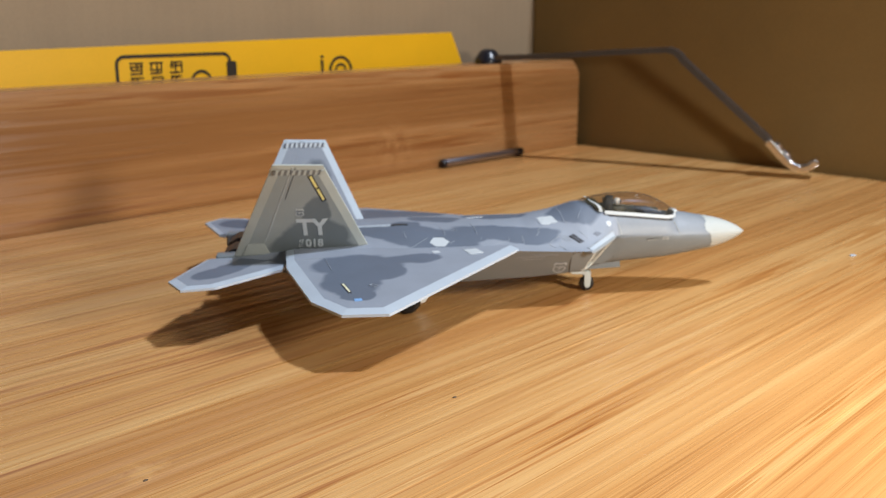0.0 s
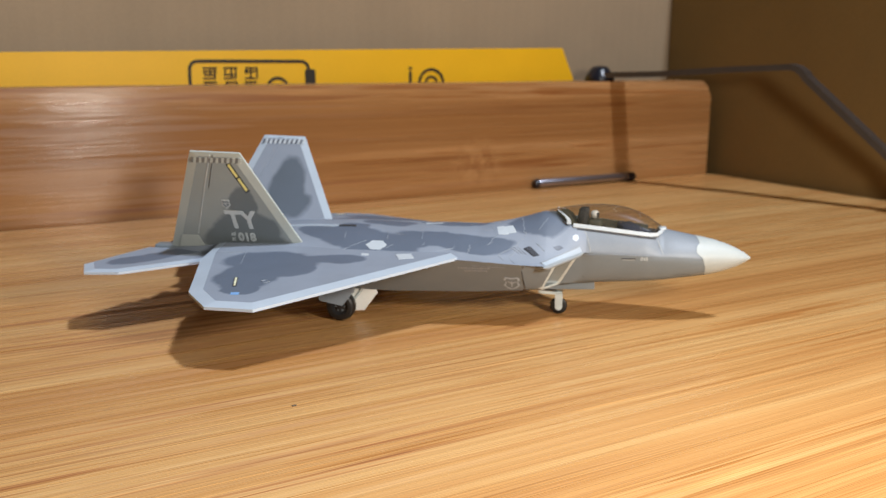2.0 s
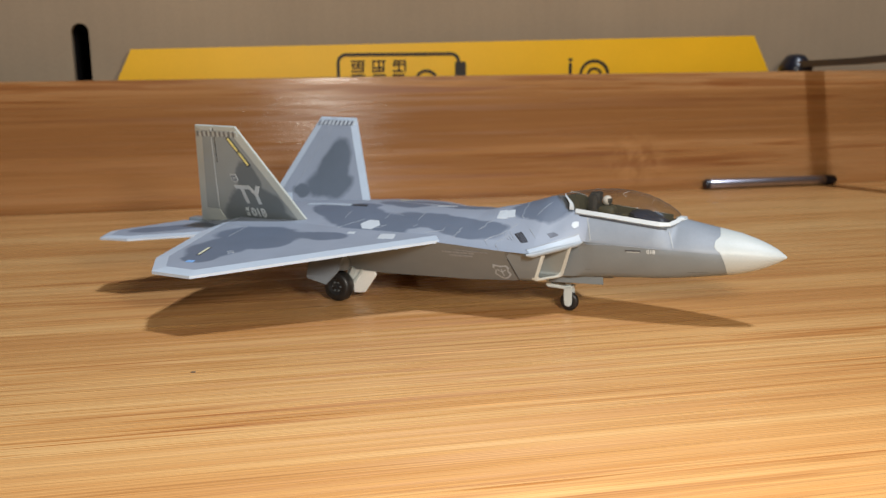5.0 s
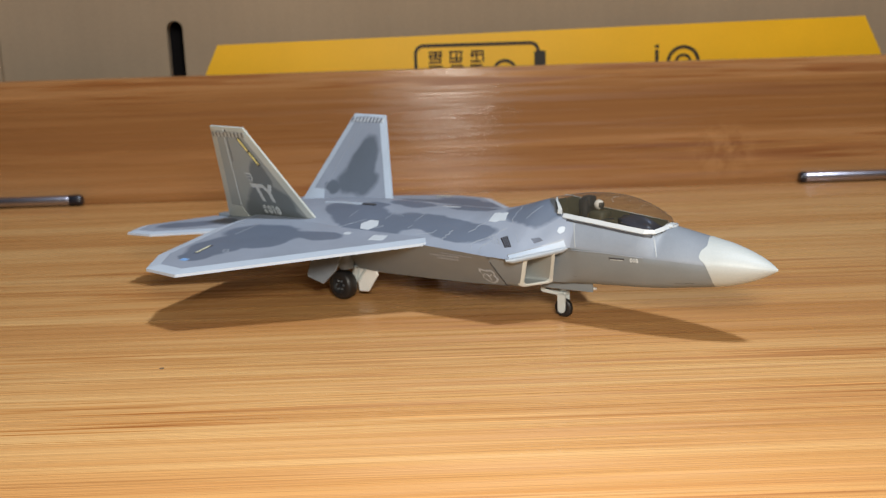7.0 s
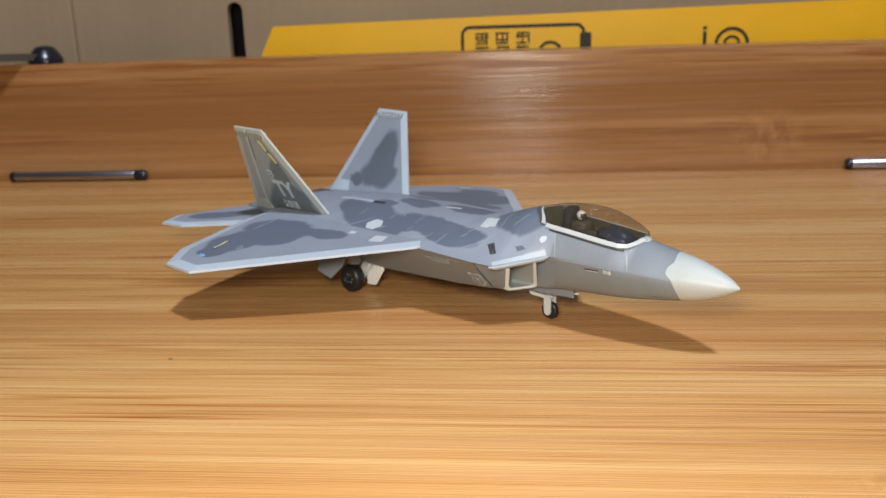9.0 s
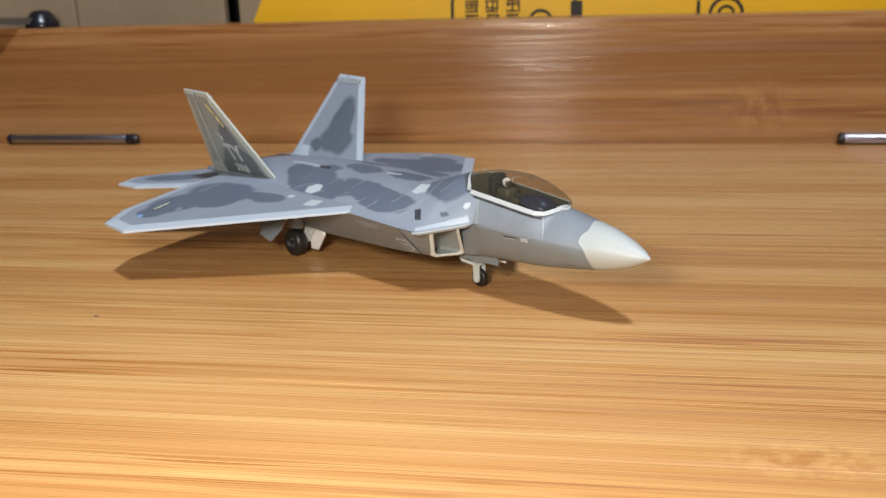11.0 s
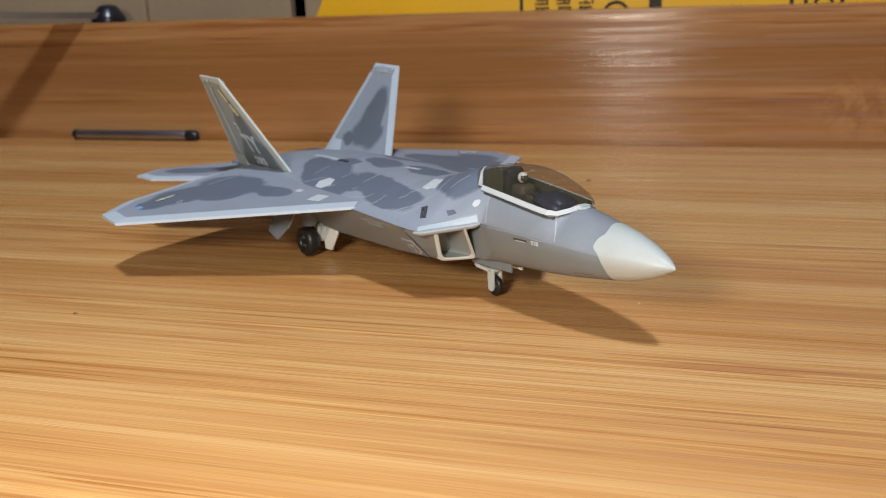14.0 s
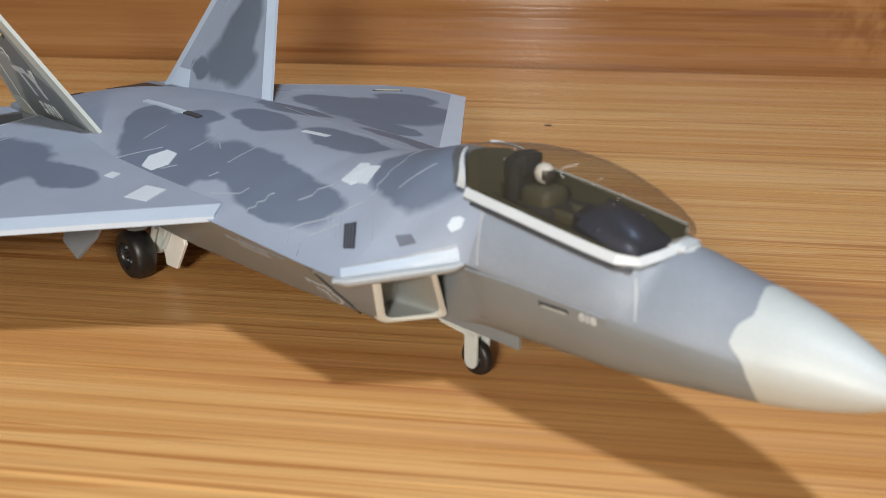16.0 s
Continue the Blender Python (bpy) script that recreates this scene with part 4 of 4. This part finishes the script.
        turned(bm, [(0, 0.028 * K), (0.03 * K, 0.022 * K)], (0, 1, 0), L(cx + r * 0.30 * math.cos(a), cy + half * 0.6, r + r * 0.30 * math.sin(a)), 6)
        part("bolt", bm, GREY, w)
    return w


def rod(bm, a, b, r, n=12):
    a, b = L(*a), L(*b)
    turned(bm, [(0, r * K), ((b - a).length, r * K)], b - a, a, n)


NY = 0.10
gear = part("nose_gear", turned(bmesh.new(), [(0, 0.075 * K), (0.06 * K, 0.10 * K), (0.46 * K, 0.10 * K)], (0.10, 0, 1), L(5.82, NY, 0.70), 16), CREAM, plane, "ivory nose landing gear", 40)
wheel(gear, 5.80, NY, 0.275, 0.085)
for y0, wide in ((NY + 0.095, 1.0), (NY - 0.165, 0.85)):
    bm = bmesh.new()
    arm_line = [(5.80 + 0.125 * wide, 0.74), (5.80 - 0.125 * wide, 0.74)] + [(5.80 + 0.12 * wide * math.cos(a), 0.255 + 0.12 * wide * math.sin(a)) for a in [math.pi + math.pi * i / 6 for i in range(7)]]
    prism(bm, arm_line, y0 * K, (y0 + 0.07) * K, lambda u, v, w: (u * K, w, v * K))
    bmesh.ops.bevel(bm, geom=list(bm.edges), offset=0.016 * K, segments=2, affect="EDGES")
    part("fork", bm, CREAM, gear, "ivory wheel fork", 40)
bm = bmesh.new()
box(bm, L(5.68, NY - 0.165, 0.665), L(5.93, NY + 0.165, 0.755), 0.02 * K)
part("crown", bm, CREAM, gear, "", 40)
for y in (NY - 0.13, NY + 0.13):
    bm = bmesh.new()
    prism(bm, [(5.86, 0.655), (5.86, 0.745), (6.30, 0.775), (6.32, 0.98), (6.46, 0.98), (6.46, 0.715), (6.38, 0.675)], (y - 0.045) * K, (y + 0.045) * K, lambda u, v, w: (u * K, w, v * K))
    bmesh.ops.bevel(bm, geom=list(bm.edges), offset=0.012 * K, segments=2, affect="EDGES")
    part("drag_link", bm, CREAM, gear, "ivory drag link", 40)
bm = bmesh.new()
box(bm, L(6.36, NY - 0.16, 0.72), L(6.46, NY + 0.16, 0.79), 0.015 * K)
part("bracket", bm, CREAM, gear, "", 40)
bm = bmesh.new()
rod(bm, (5.80, NY - 0.17, 0.275), (5.80, NY + 0.17, 0.275), 0.05, 12)
part("axle", bm, CREAM, gear, "", 40)
bm = bmesh.new()
rod(bm, (6.20, NY, 0.86), (6.02, NY, 1.14), 0.06)
part("brace", bm, HUB, gear)
for side in (1, -1):
    bm = bmesh.new()
    prism(bm, [(4.70, 1.30), (4.68, 0.95), (6.30, 0.88), (6.30, 1.20)], side * 0.42 * K, side * 0.48 * K, lambda u, v, w: (u * K, w, v * K))
    bmesh.ops.bevel(bm, geom=list(bm.edges), offset=0.008 * K, segments=1, affect="EDGES")
    part("nose_gear_door", bm, GREY, plane, "grey nose gear door hanging open")
bm = bmesh.new()
rod(bm, (5.40, 0.10, 0.94), (4.84, -0.02, 0.92), 0.04, 8)
part("tow_tab", bm, HELMET, plane, "pale strip at the nose gear doors")

for side in (1, -1):
    bm = bmesh.new()
    rod(bm, (12.45, side * 1.66, 0.45), (12.15, side * 1.62, 1.25), 0.13, 14)
    gear = part("main_gear", bm, CREAM, plane, "ivory main landing gear", 40)
    wheel(gear, 12.50, side * 2.05, 0.465, 0.21)
    bm = bmesh.new()
    rod(bm, (12.48, side * 1.60, 0.465), (12.48, side * 1.86, 0.465), 0.09)
    part("axle", bm, CREAM, gear, "", 40)
    bm = bmesh.new()
    rod(bm, (12.20, side * 1.66, 0.55), (11.75, side * 1.62, 1.15), 0.05)
    rod(bm, (12.30, side * 1.80, 0.70), (12.15, side * 1.80, 1.0), 0.06)
    part("brace", bm, CREAM, gear, "", 40)
    bm = bmesh.new()
    turned(bm, [(0, 0.20 * K), (0.10 * K, 0.25 * K), (0.75 * K, 0.27 * K), (1.10 * K, 0.27 * K)], (0, 0, 1), L(12.38, side * 2.02, 0.98), 18)
    part("leg_housing", bm, GREY, gear, "grey housing above the wheel", 40)
    bm = bmesh.new()
    prism(bm, [(12.34, 0.98), (11.55, 1.08), (11.44, 0.80), (11.86, 0.22), (12.24, 0.19)], side * 1.56 * K, side * 1.63 * K, lambda u, v, w: (u * K, w, v * K))
    bmesh.ops.bevel(bm, geom=list(bm.edges), offset=0.012 * K, segments=1, affect="EDGES")
    part("inner_door", bm, WHITE, gear, "white gear door")
    bm = bmesh.new()
    tilt = lambda u, v, w: L(u, side * (3.20 - (v - 0.8) * 0.60 + w), v)
    prism(bm, [(12.92, 0.98), (12.86, 0.90), (12.15, 0.79), (11.87, 1.16), (11.80, 2.02), (13.05, 2.02)], -0.03, 0.03, tilt)
    part("gear_door", bm, SIDE, plane, "grey main gear door hanging from the wing")


# ---- markings ----
def skin_z(x, y):
    """Height of the upper skin, hull or wing."""
    yc = hull_row(x)[3]
    hull_top = top_z(x, y) if abs(y) <= yc else 0
    wing_top = 2.20 - DROOP[1 if y > 0 else -1] * (abs(y) - 2.5) + 0.085 if x > 9 and abs(y) > 2.0 else 0
    return max(hull_top, wing_top)


def on_top(u, v, w):
    return L(u, v, skin_z(u, v) + w)


def on_side(u, v, w):
    return L(u, side_y(u, v) + w, v)


def mark_poly(name, pts, mat, to, label="", lift=0.012, thick=0.016, parent=None):
    """A thin marking; one with four corners is laid closely over the skin."""
    bm = bmesh.new()
    if len(pts) == 4 and to in (on_top, on_side):
        a, b, c, e = (Vector(p) for p in pts)
        n = 6
        grid = [[(a + (b - a) * u / n) * (1 - v / n) + (e + (c - e) * u / n) * (v / n) for u in range(n + 1)] for v in range(n + 1)]
        layer = [[[bm.verts.new(to(p.x, p.y, w)) for p in row] for row in grid] for w in (lift, -0.03)]
        for k, g in enumerate(layer):
            for p, q in zip(g, g[1:]):
                for i in range(n):
                    bm.faces.new((p[i], p[i + 1], q[i + 1], q[i]))
        rim = [(0, i) for i in range(n)] + [(i, n) for i in range(n)] + [(n, n - i) for i in range(n)] + [(n - i, 0) for i in range(n)]
        for (r0, c0), (r1, c1) in zip(rim, rim[1:] + rim[:1]):
            bm.faces.new((layer[0][r0][c0], layer[0][r1][c1], layer[1][r1][c1], layer[1][r0][c0]))
    else:
        prism(bm, pts, lift - thick - 0.02, lift, to)
    return part(name, bm, mat, parent or plane, label)


def mark_line(name, pts, width, mat, to, label="", lift=0.014, step=0.16, parent=None):
    """A thin raised line over the skin."""
    fine = []
    for a, b in zip(pts, pts[1:]):
        m = max(1, int(math.dist(a, b) / step))
        fine += [(a[0] + (b[0] - a[0]) * i / m, a[1] + (b[1] - a[1]) * i / m) for i in range(m)]
    fine.append(pts[-1])
    bm = bmesh.new()
    left, right = [], []
    for i, p in enumerate(fine):
        a, b = Vector(fine[max(i - 1, 0)]), Vector(fine[min(i + 1, len(fine) - 1)])
        d = (b - a).normalized() * (width / 2)
        left.append((p[0] - d.y, p[1] + d.x))
        right.append((p[0] + d.y, p[1] - d.x))
    rings = [[bm.verts.new(to(*l, lift)), bm.verts.new(to(*r, lift)), bm.verts.new(to(*r, -0.02)), bm.verts.new(to(*l, -0.02))] for l, r in zip(left, right)]
    for p, q in zip(rings, rings[1:]):
        for i in range(4):
            bm.faces.new((p[i], p[(i + 1) % 4], q[(i + 1) % 4], q[i]))
    bm.faces.new(rings[0])
    bm.faces.new(rings[-1][::-1])
    return part(name, bm, mat, parent or plane, label)


def lettering(name, text, height, to, mat, label, bold=0.0, stretch=1.0, parent=None):
    """Raised writing: to() lays the letter plane into space; letters start at (0, 0)."""
    cu = bpy.data.curves.new(name, "FONT")
    cu.body, cu.size, cu.resolution_u, cu.offset, cu.extrude = text, 1.0, 3, bold, 0.004
    tmp = new(name, cu)
    me = bpy.data.meshes.new_from_object(tmp.evaluated_get(bpy.context.evaluated_depsgraph_get()))
    bpy.data.objects.remove(tmp)
    xs, ys = [v.co.x for v in me.vertices], [v.co.y for v in me.vertices]
    s = height / (max(ys) - min(ys))
    for v in me.vertices:
        v.co = to((v.co.x - min(xs)) * s * stretch, (v.co.y - min(ys)) * s, 0.006 if v.co.z > 0 else -0.004)
    me.materials.clear()
    me.materials.append(mat)
    ob = new(name, me)
    ob.parent = parent or plane
    tagged(ob, label)
    return ob


# upper hull and wing
def lip_band(name, side, in0, in1, mat, label, lift):
    """A smooth band along the top edge of an intake, from in0 to in1 inwards of it."""
    bm = bmesh.new()
    rings = []
    for k in range(15):
        f = 0.99 * k / 14
        ex, ey, ez = lip_edge(f)
        pts = [(ex + (0.09 + 0.07 * f) * g, ey - (0.025 + 0.095 * f) * g) for g in (in0, (in0 + in1) / 2, in1)]
        zo, zi = ez, ez + 0.17 - 0.10 * f
        zs = [max(zo + (zi - zo) * g, skin_z(x, y) + 0.006) + lift - 0.02 for (x, y), g in zip(pts, (in0, (in0 + in1) / 2, in1))]
        top = [bm.verts.new(L(x, side * y, z)) for (x, y), z in zip(pts, zs)]
        low = [bm.verts.new(L(x, side * y, z - 0.07)) for (x, y), z in zip(pts, zs)]
        rings.append(top + low[::-1])
    for p, q in zip(rings, rings[1:]):
        for i in range(6):
            bm.faces.new((p[i], p[(i + 1) % 6], q[(i + 1) % 6], q[i]))
    bm.faces.new(rings[0])
    bm.faces.new(rings[-1][::-1])
    return part(name, bm, mat, plane, label, 40)


for side in (1, -1):
    lip_band("lip_strip", side, 0.12, 0.80, LIP, "pale strip on the intake lip", 0.025)
    lip_band("lip_ridge", side, 0.86, 1.0, LINE, "", 0.03)
mark_poly("hexagon_marking", [(11.72, 1.95), (11.56, 1.68), (11.24, 1.68), (11.06, 1.93), (11.22, 2.18), (11.54, 2.18)], DECAL, on_top, "pale hexagon panel")
mark_poly("square_marking", [(10.66, 2.55), (10.22, 2.44), (10.04, 2.86), (10.48, 3.0)], DECAL, on_top, "pale square panel")
mark_poly("square_marking", [(11.72, 2.60), (11.50, 2.57), (11.44, 2.74), (11.66, 2.78)], DECAL, on_top, "small pale panel")
mark_poly("square_marking", [(7.81, 0.54), (7.60, 0.53), (7.54, 0.59), (7.30, 0.58), (7.15, 0.96), (7.38, 0.96), (7.45, 1.02), (7.71, 0.99)], DECAL, on_top, "pale jagged panel")
mark_poly("square_marking", [(10.21, -0.19), (9.62, -0.27), (9.60, -0.15), (10.19, -0.08)], DECAL, on_top, "small pale panel")
mark_poly("lip_marking", [(5.68, 1.37), (5.86, 1.49), (6.00, 1.44), (5.83, 1.33)], DECAL_GREY, on_top, "small dark grey panel", 0.014)
vent = mark_poly("vent", [(6.89, 1.58), (6.71, 1.51), (6.40, 1.80), (6.58, 1.85)], SEAT, on_top, "black slatted vent", 0.022)
for i in range(3):
    f = 0.25 + 0.25 * i
    a, b = (6.89 - 0.18 * f, 1.58 - 0.07 * f), (6.58 - 0.18 * f, 1.85 - 0.05 * f)
    mark_line("slat", [a, b], 0.011, DECAL_GREY, on_top, "", 0.03, 0.2, vent)
for i, off in enumerate((0.10, 0.20, 0.30)):
    mark_line("panel_line", [(6.98 + off, 1.50 + 0.03 * i), (6.68 + off, 1.78)], 0.018, LINE, on_top)
mark_line("panel_line", [(6.50, 1.42), (6.24, 1.66)], 0.018, LINE, on_top)
LINES = [
    ([(12.46, 1.66), (12.50, 1.45), (12.55, 1.16)], 0.020), ([(11.15, 1.50), (11.16, 1.28), (11.24, 0.86)], 0.020), ([(10.92, 1.07), (10.68, 1.19)], 0.018),
    ([(10.05, 1.44), (10.08, 1.16), (10.10, 0.93), (10.16, 0.68)], 0.018), ([(9.97, 1.84), (9.92, 1.69)], 0.022),
    ([(9.48, 2.09), (9.20, 1.97), (9.00, 1.89), (8.99, 1.73)], 0.020),
    ([(8.46, 2.15), (8.56, 2.02), (8.50, 1.95), (8.56, 1.87), (8.49, 1.79), (8.55, 1.68), (8.51, 1.60)], 0.024),
    ([(8.01, 1.54), (7.88, 1.38), (7.91, 1.25), (7.74, 1.09), (7.80, 0.92), (7.84, 0.77), (7.98, 0.44)], 0.024),
    ([(6.88, 1.14), (6.84, 1.03), (6.94, 0.95), (6.92, 0.80), (6.97, 0.69), (6.95, 0.45), (7.03, 0.28), (7.01, -0.06)], 0.024),
    ([(7.46, 2.16), (7.50, 2.09), (7.64, 1.96), (7.53, 1.80), (7.36, 1.66), (7.25, 1.58), (7.21, 1.50), (7.11, 1.47), (7.05, 1.33), (6.92, 1.22)], 0.024),
    ([(7.08, 2.26), (7.27, 2.05), (7.28, 1.90), (7.14, 1.74), (7.01, 1.59)], 0.024),
    ([(12.35, 2.24), (11.75, 1.66)], 0.012), ([(11.08, 2.08), (10.88, 1.88)], 0.016), ([(6.45, 0.98), (6.20, 0.52)], 0.014),
    ([(10.0, -0.9), (8.2, -0.8)], 0.014), ([(12.3, -1.2), (10.6, -1.1)], 0.014)]
for pts, w in LINES:
    mark_line("panel_line", pts, w * 0.8, LINE, on_top, "", 0.009)
mark_line("root_strip", [(14.64, 0.51), (12.95, 0.59)], 0.11, PALE, on_top, "pale strip along the spine", 0.03)
mark_poly("root_slot", [(12.90, 0.64), (12.35, 0.66), (12.35, 0.55), (12.90, 0.53)], GROOVE, on_top, "black slot", 0.03)
for side in (1, -1):
    mark_line("flap_line", [(16.05, side * 3.15), (15.20, side * 2.95), (14.95, side * 4.10)], 0.014, LINE, on_top)
    strip = mark_line("formation_light", [(14.63, side * 5.27), (14.42, side * 5.98)], 0.11, GROOVE, on_top, "pale formation light with dark border", 0.014)
    mark_line("glow_strip", [(14.62, side * 5.31), (14.43, side * 5.94)], 0.055, PALE_STRIP, on_top, "", 0.024, parent=strip)
mark_poly("blue_marking", [(14.32, 6.46), (14.10, 6.44), (14.08, 6.60), (14.30, 6.62)], BLUE_DOT, on_top, "small blue smudge")
mark_line("diamond_marking", [(13.86, 5.44), (13.74, 5.34), (13.60, 5.46), (13.72, 5.58), (13.86, 5.44)], 0.02, LINE, on_top)

# fins
for side in (1, -1):
    out = fin_at(side)
    fin = [o for o in plane.children if o.name.startswith("tail_fin")][0 if side > 0 else 1]
    for face in (1, -1):
        lay = lambda u, v, w, f=face: out(u, v, f * (0.074 + w))
        grid_w = 1.55 / 9
        for i in range(9):
            u0 = 16.70 - grid_w * i
            mark_poly("hatch_block", [(u0, 4.965), (u0 - grid_w * 0.52, 4.965), (u0 - grid_w * 0.52 - 0.05, 5.115), (u0 - 0.05, 5.115)], DECAL_GREY if side < 0 else HATCH, lay, "", 0.008, parent=fin)
            mark_poly("hatch_block", [(u0 - grid_w * 0.52, 4.965), (u0 - grid_w, 4.965), (u0 - grid_w - 0.05, 5.115), (u0 - grid_w * 0.52 - 0.05, 5.115)], FIN_EDGE if side > 0 else DECAL, lay, "", 0.008, parent=fin)
        mark_line("hinge_line", [(16.05, 5.20), (16.18, 4.90), (17.10, 2.62)], 0.022, LETTER if side > 0 else LINE, lay, "", 0.008, parent=fin)
        mark_line("hinge_line", [(15.96, 5.20), (16.05, 4.92), (16.35, 4.15)], 0.018, GROOVE if side > 0 else LINE, lay, "", 0.006, parent=fin)
        mark_poly("root_block", [(17.86, 2.14), (16.98, 2.17), (17.12, 2.55), (17.66, 2.55)], FIN_EDGE if side > 0 else PALE, lay, "pale block at the fin root", 0.008, parent=fin)
fin = [o for o in plane.children if o.name.startswith("tail_fin")][0]
out = fin_at(1)
lay = lambda u, v, w: out(u, v, 0.074 + w)
strip = mark_line("formation_light", [(15.55, 4.95), (15.13, 4.07)], 0.155, GROOVE, lay, "yellow formation light with black border", 0.008, 0.16, fin)
mark_line("glow_strip", [(15.535, 4.92), (15.355, 4.54)], 0.085, YELLOW_STRIP, lay, "", 0.018, 0.16, strip)
mark_line("glow_strip", [(15.330, 4.49), (15.150, 4.11)], 0.085, YELLOW_STRIP, lay, "", 0.018, 0.16, strip)
lettering("tail_code", "TY", 0.60, lambda a, b, w: out(16.06 - a + 0.06 * (0.6 - b) * -1, 2.84 + b, 0.078 + w), LETTER, "pale grey tail letters", 0.035, 0.98, fin)
lettering("tail_number", "018", 0.30, lambda a, b, w: out(15.80 - a, 2.40 + b, 0.078 + w), LETTER, "pale grey tail digits", 0.03, 0.98, fin)
lettering("tail_prefix", "AF", 0.13, lambda a, b, w: out(16.02 - a, 2.57 + b, 0.078 + w), LETTER, "tiny pale letters", 0.02, 0.8, fin)
lettering("tail_prefix", "01", 0.13, lambda a, b, w: out(16.02 - a, 2.40 + b, 0.078 + w), LETTER, "tiny pale digits", 0.02, 0.8, fin)


def shield(cu, cv, s, mat, lay, parent, label):
    """A small winged shield emblem drawn as outlines."""
    outline = [(-0.95, 0.55), (-0.75, 0.95), (0, 0.8), (0.75, 0.95), (0.95, 0.55), (0.7, 0.2), (0.95, -0.3), (0.5, -0.75), (0, -1), (-0.5, -0.75), (-0.95, -0.3), (-0.7, 0.2)]
    ob = mark_poly("shield_emblem", [(cu + a * s, cv + c * s) for a, c in outline], mat, lay, label, 0.010, parent=parent)
    core = mark_poly("shield_core", [(cu + a * s * 0.80, cv + (c * 0.80 - 0.02) * s) for a, c in outline], GREY, lay, "", 0.015, parent=ob)
    mark_line("shield_bar", [(cu - 0.45 * s, cv + 0.30 * s), (cu, cv - 0.05 * s), (cu + 0.45 * s, cv + 0.30 * s)], s * 0.13, mat, lay, "", 0.020, 0.1, ob)
    mark_line("shield_bar", [(cu, cv + 0.35 * s), (cu, cv - 0.60 * s)], s * 0.10, mat, lay, "", 0.021, 0.1, ob)


shield(15.93, 3.66, 0.145, LETTER, lay, fin, "tiny pale shield emblem")

# sides of the hull
shield(7.21, 1.33, 0.26, LIP, on_side, plane, "pale shield emblem on the intake side")
for z0, u0, u1 in ((1.86, 8.80, 7.84), (1.76, 8.62, 7.92)):
    n_bars = 12
    bm = bmesh.new()
    for i in range(n_bars):
        a = u0 + (u1 - u0) * i / n_bars
        b = a + (u1 - u0) / n_bars * (0.45 + 0.4 * ((i * 7) % 3) / 2)
        prism(bm, [(a, z0), (b, z0), (b, z0 + 0.055), (a, z0 + 0.055)], -0.02, 0.010, on_side)
    tagged(part("printed_bars", bm, LINE, plane, "line of tiny pale print"), kind="stuff")
mark_line("slit", [(3.92, 2.085), (3.50, 2.095)], 0.055, GROOVE, on_side, "dark slit with a pale edge", 0.010)
mark_line("slit_edge", [(3.88, 2.062), (3.52, 2.072)], 0.020, IVORY, on_side, "", 0.016)
lettering("nose_number", "018", 0.115, lambda a, b, w: on_side(3.34 - a, 2.045 + b, 0.008 + w), OFFWHITE, "pale digits below the canopy", 0.03, 1.0)
mark_poly("shield_patch", [(5.42, 2.75), (5.33, 2.78), (5.25, 2.76), (5.24, 2.66), (5.32, 2.60), (5.42, 2.66)], DECAL, on_side, "small pale patch")
for side in (1, -1):
    lay_side = (lambda u, v, w: on_side(u, v, w)) if side > 0 else (lambda u, v, w: L(u, -(side_y(u, v) + w), v))
    mark_line("panel_line", [(5.09, 2.94), (4.96, 2.66), (4.86, 2.30)], 0.028, SEAM, lay_side)
    mark_line("panel_line", [(2.84, 2.64), (2.76, 2.46), (2.66, 2.24)], 0.024, SEAM, lay_side)
    mark_line("panel_line", [(5.05, 2.20), (4.2, 2.22), (3.0, 2.19)], 0.010, LINE, lay_side)
    mark_line("panel_groove", [(5.1, 1.42), (4.4, 1.40), (2.9, 1.50), (1.8, 1.60)], 0.010, GROOVE, lay_side, "", 0.002)
    mark_line("panel_groove", [(6.92, 1.96), (6.80, 1.06)], 0.016, GROOVE, lambda u, v, w: L(u, side * (1.42 + 0.86 * (v - 1.05) + w), v), "", 0.012)
    mark_line("panel_line", [(8.4, 1.98), (7.4, 1.94)], 0.016, LINE, lay_side)

# a scrap of pale lint that sticks to the canopy
bm = bmesh.new()
m_jet = plane.matrix_world.copy()
strand = [m_jet @ (canopy_point(CANOPY[6], 0.30 + 0.022 * i, 0.036) + Vector((0.10 * K * math.sin(i * 0.55), 0, 0))) for i in range(7)]
swept(bm, strand, 0.000013, 0.000013, (0, 0.4, 1))
tagged(part("lint_thread", bm, HELMET), "tiny pale lint thread stuck on the canopy", "lint")

# dust on the canopy
bm = bmesh.new()
rng = random.Random(11)
for _ in range(15):
    row = CANOPY[rng.choice((3, 4, 4, 5, 5, 6, 7, 8))]
    at = m_jet @ canopy_point(row, rng.uniform(0.06, 0.62), 0.034)
    bmesh.ops.create_icosphere(bm, subdivisions=1, radius=rng.uniform(0.000025, 0.00006), matrix=Matrix.Translation(at))
tagged(part("canopy_dust", bm, HELMET), "tiny pale dust grains on the canopy", "dust", kind="stuff")
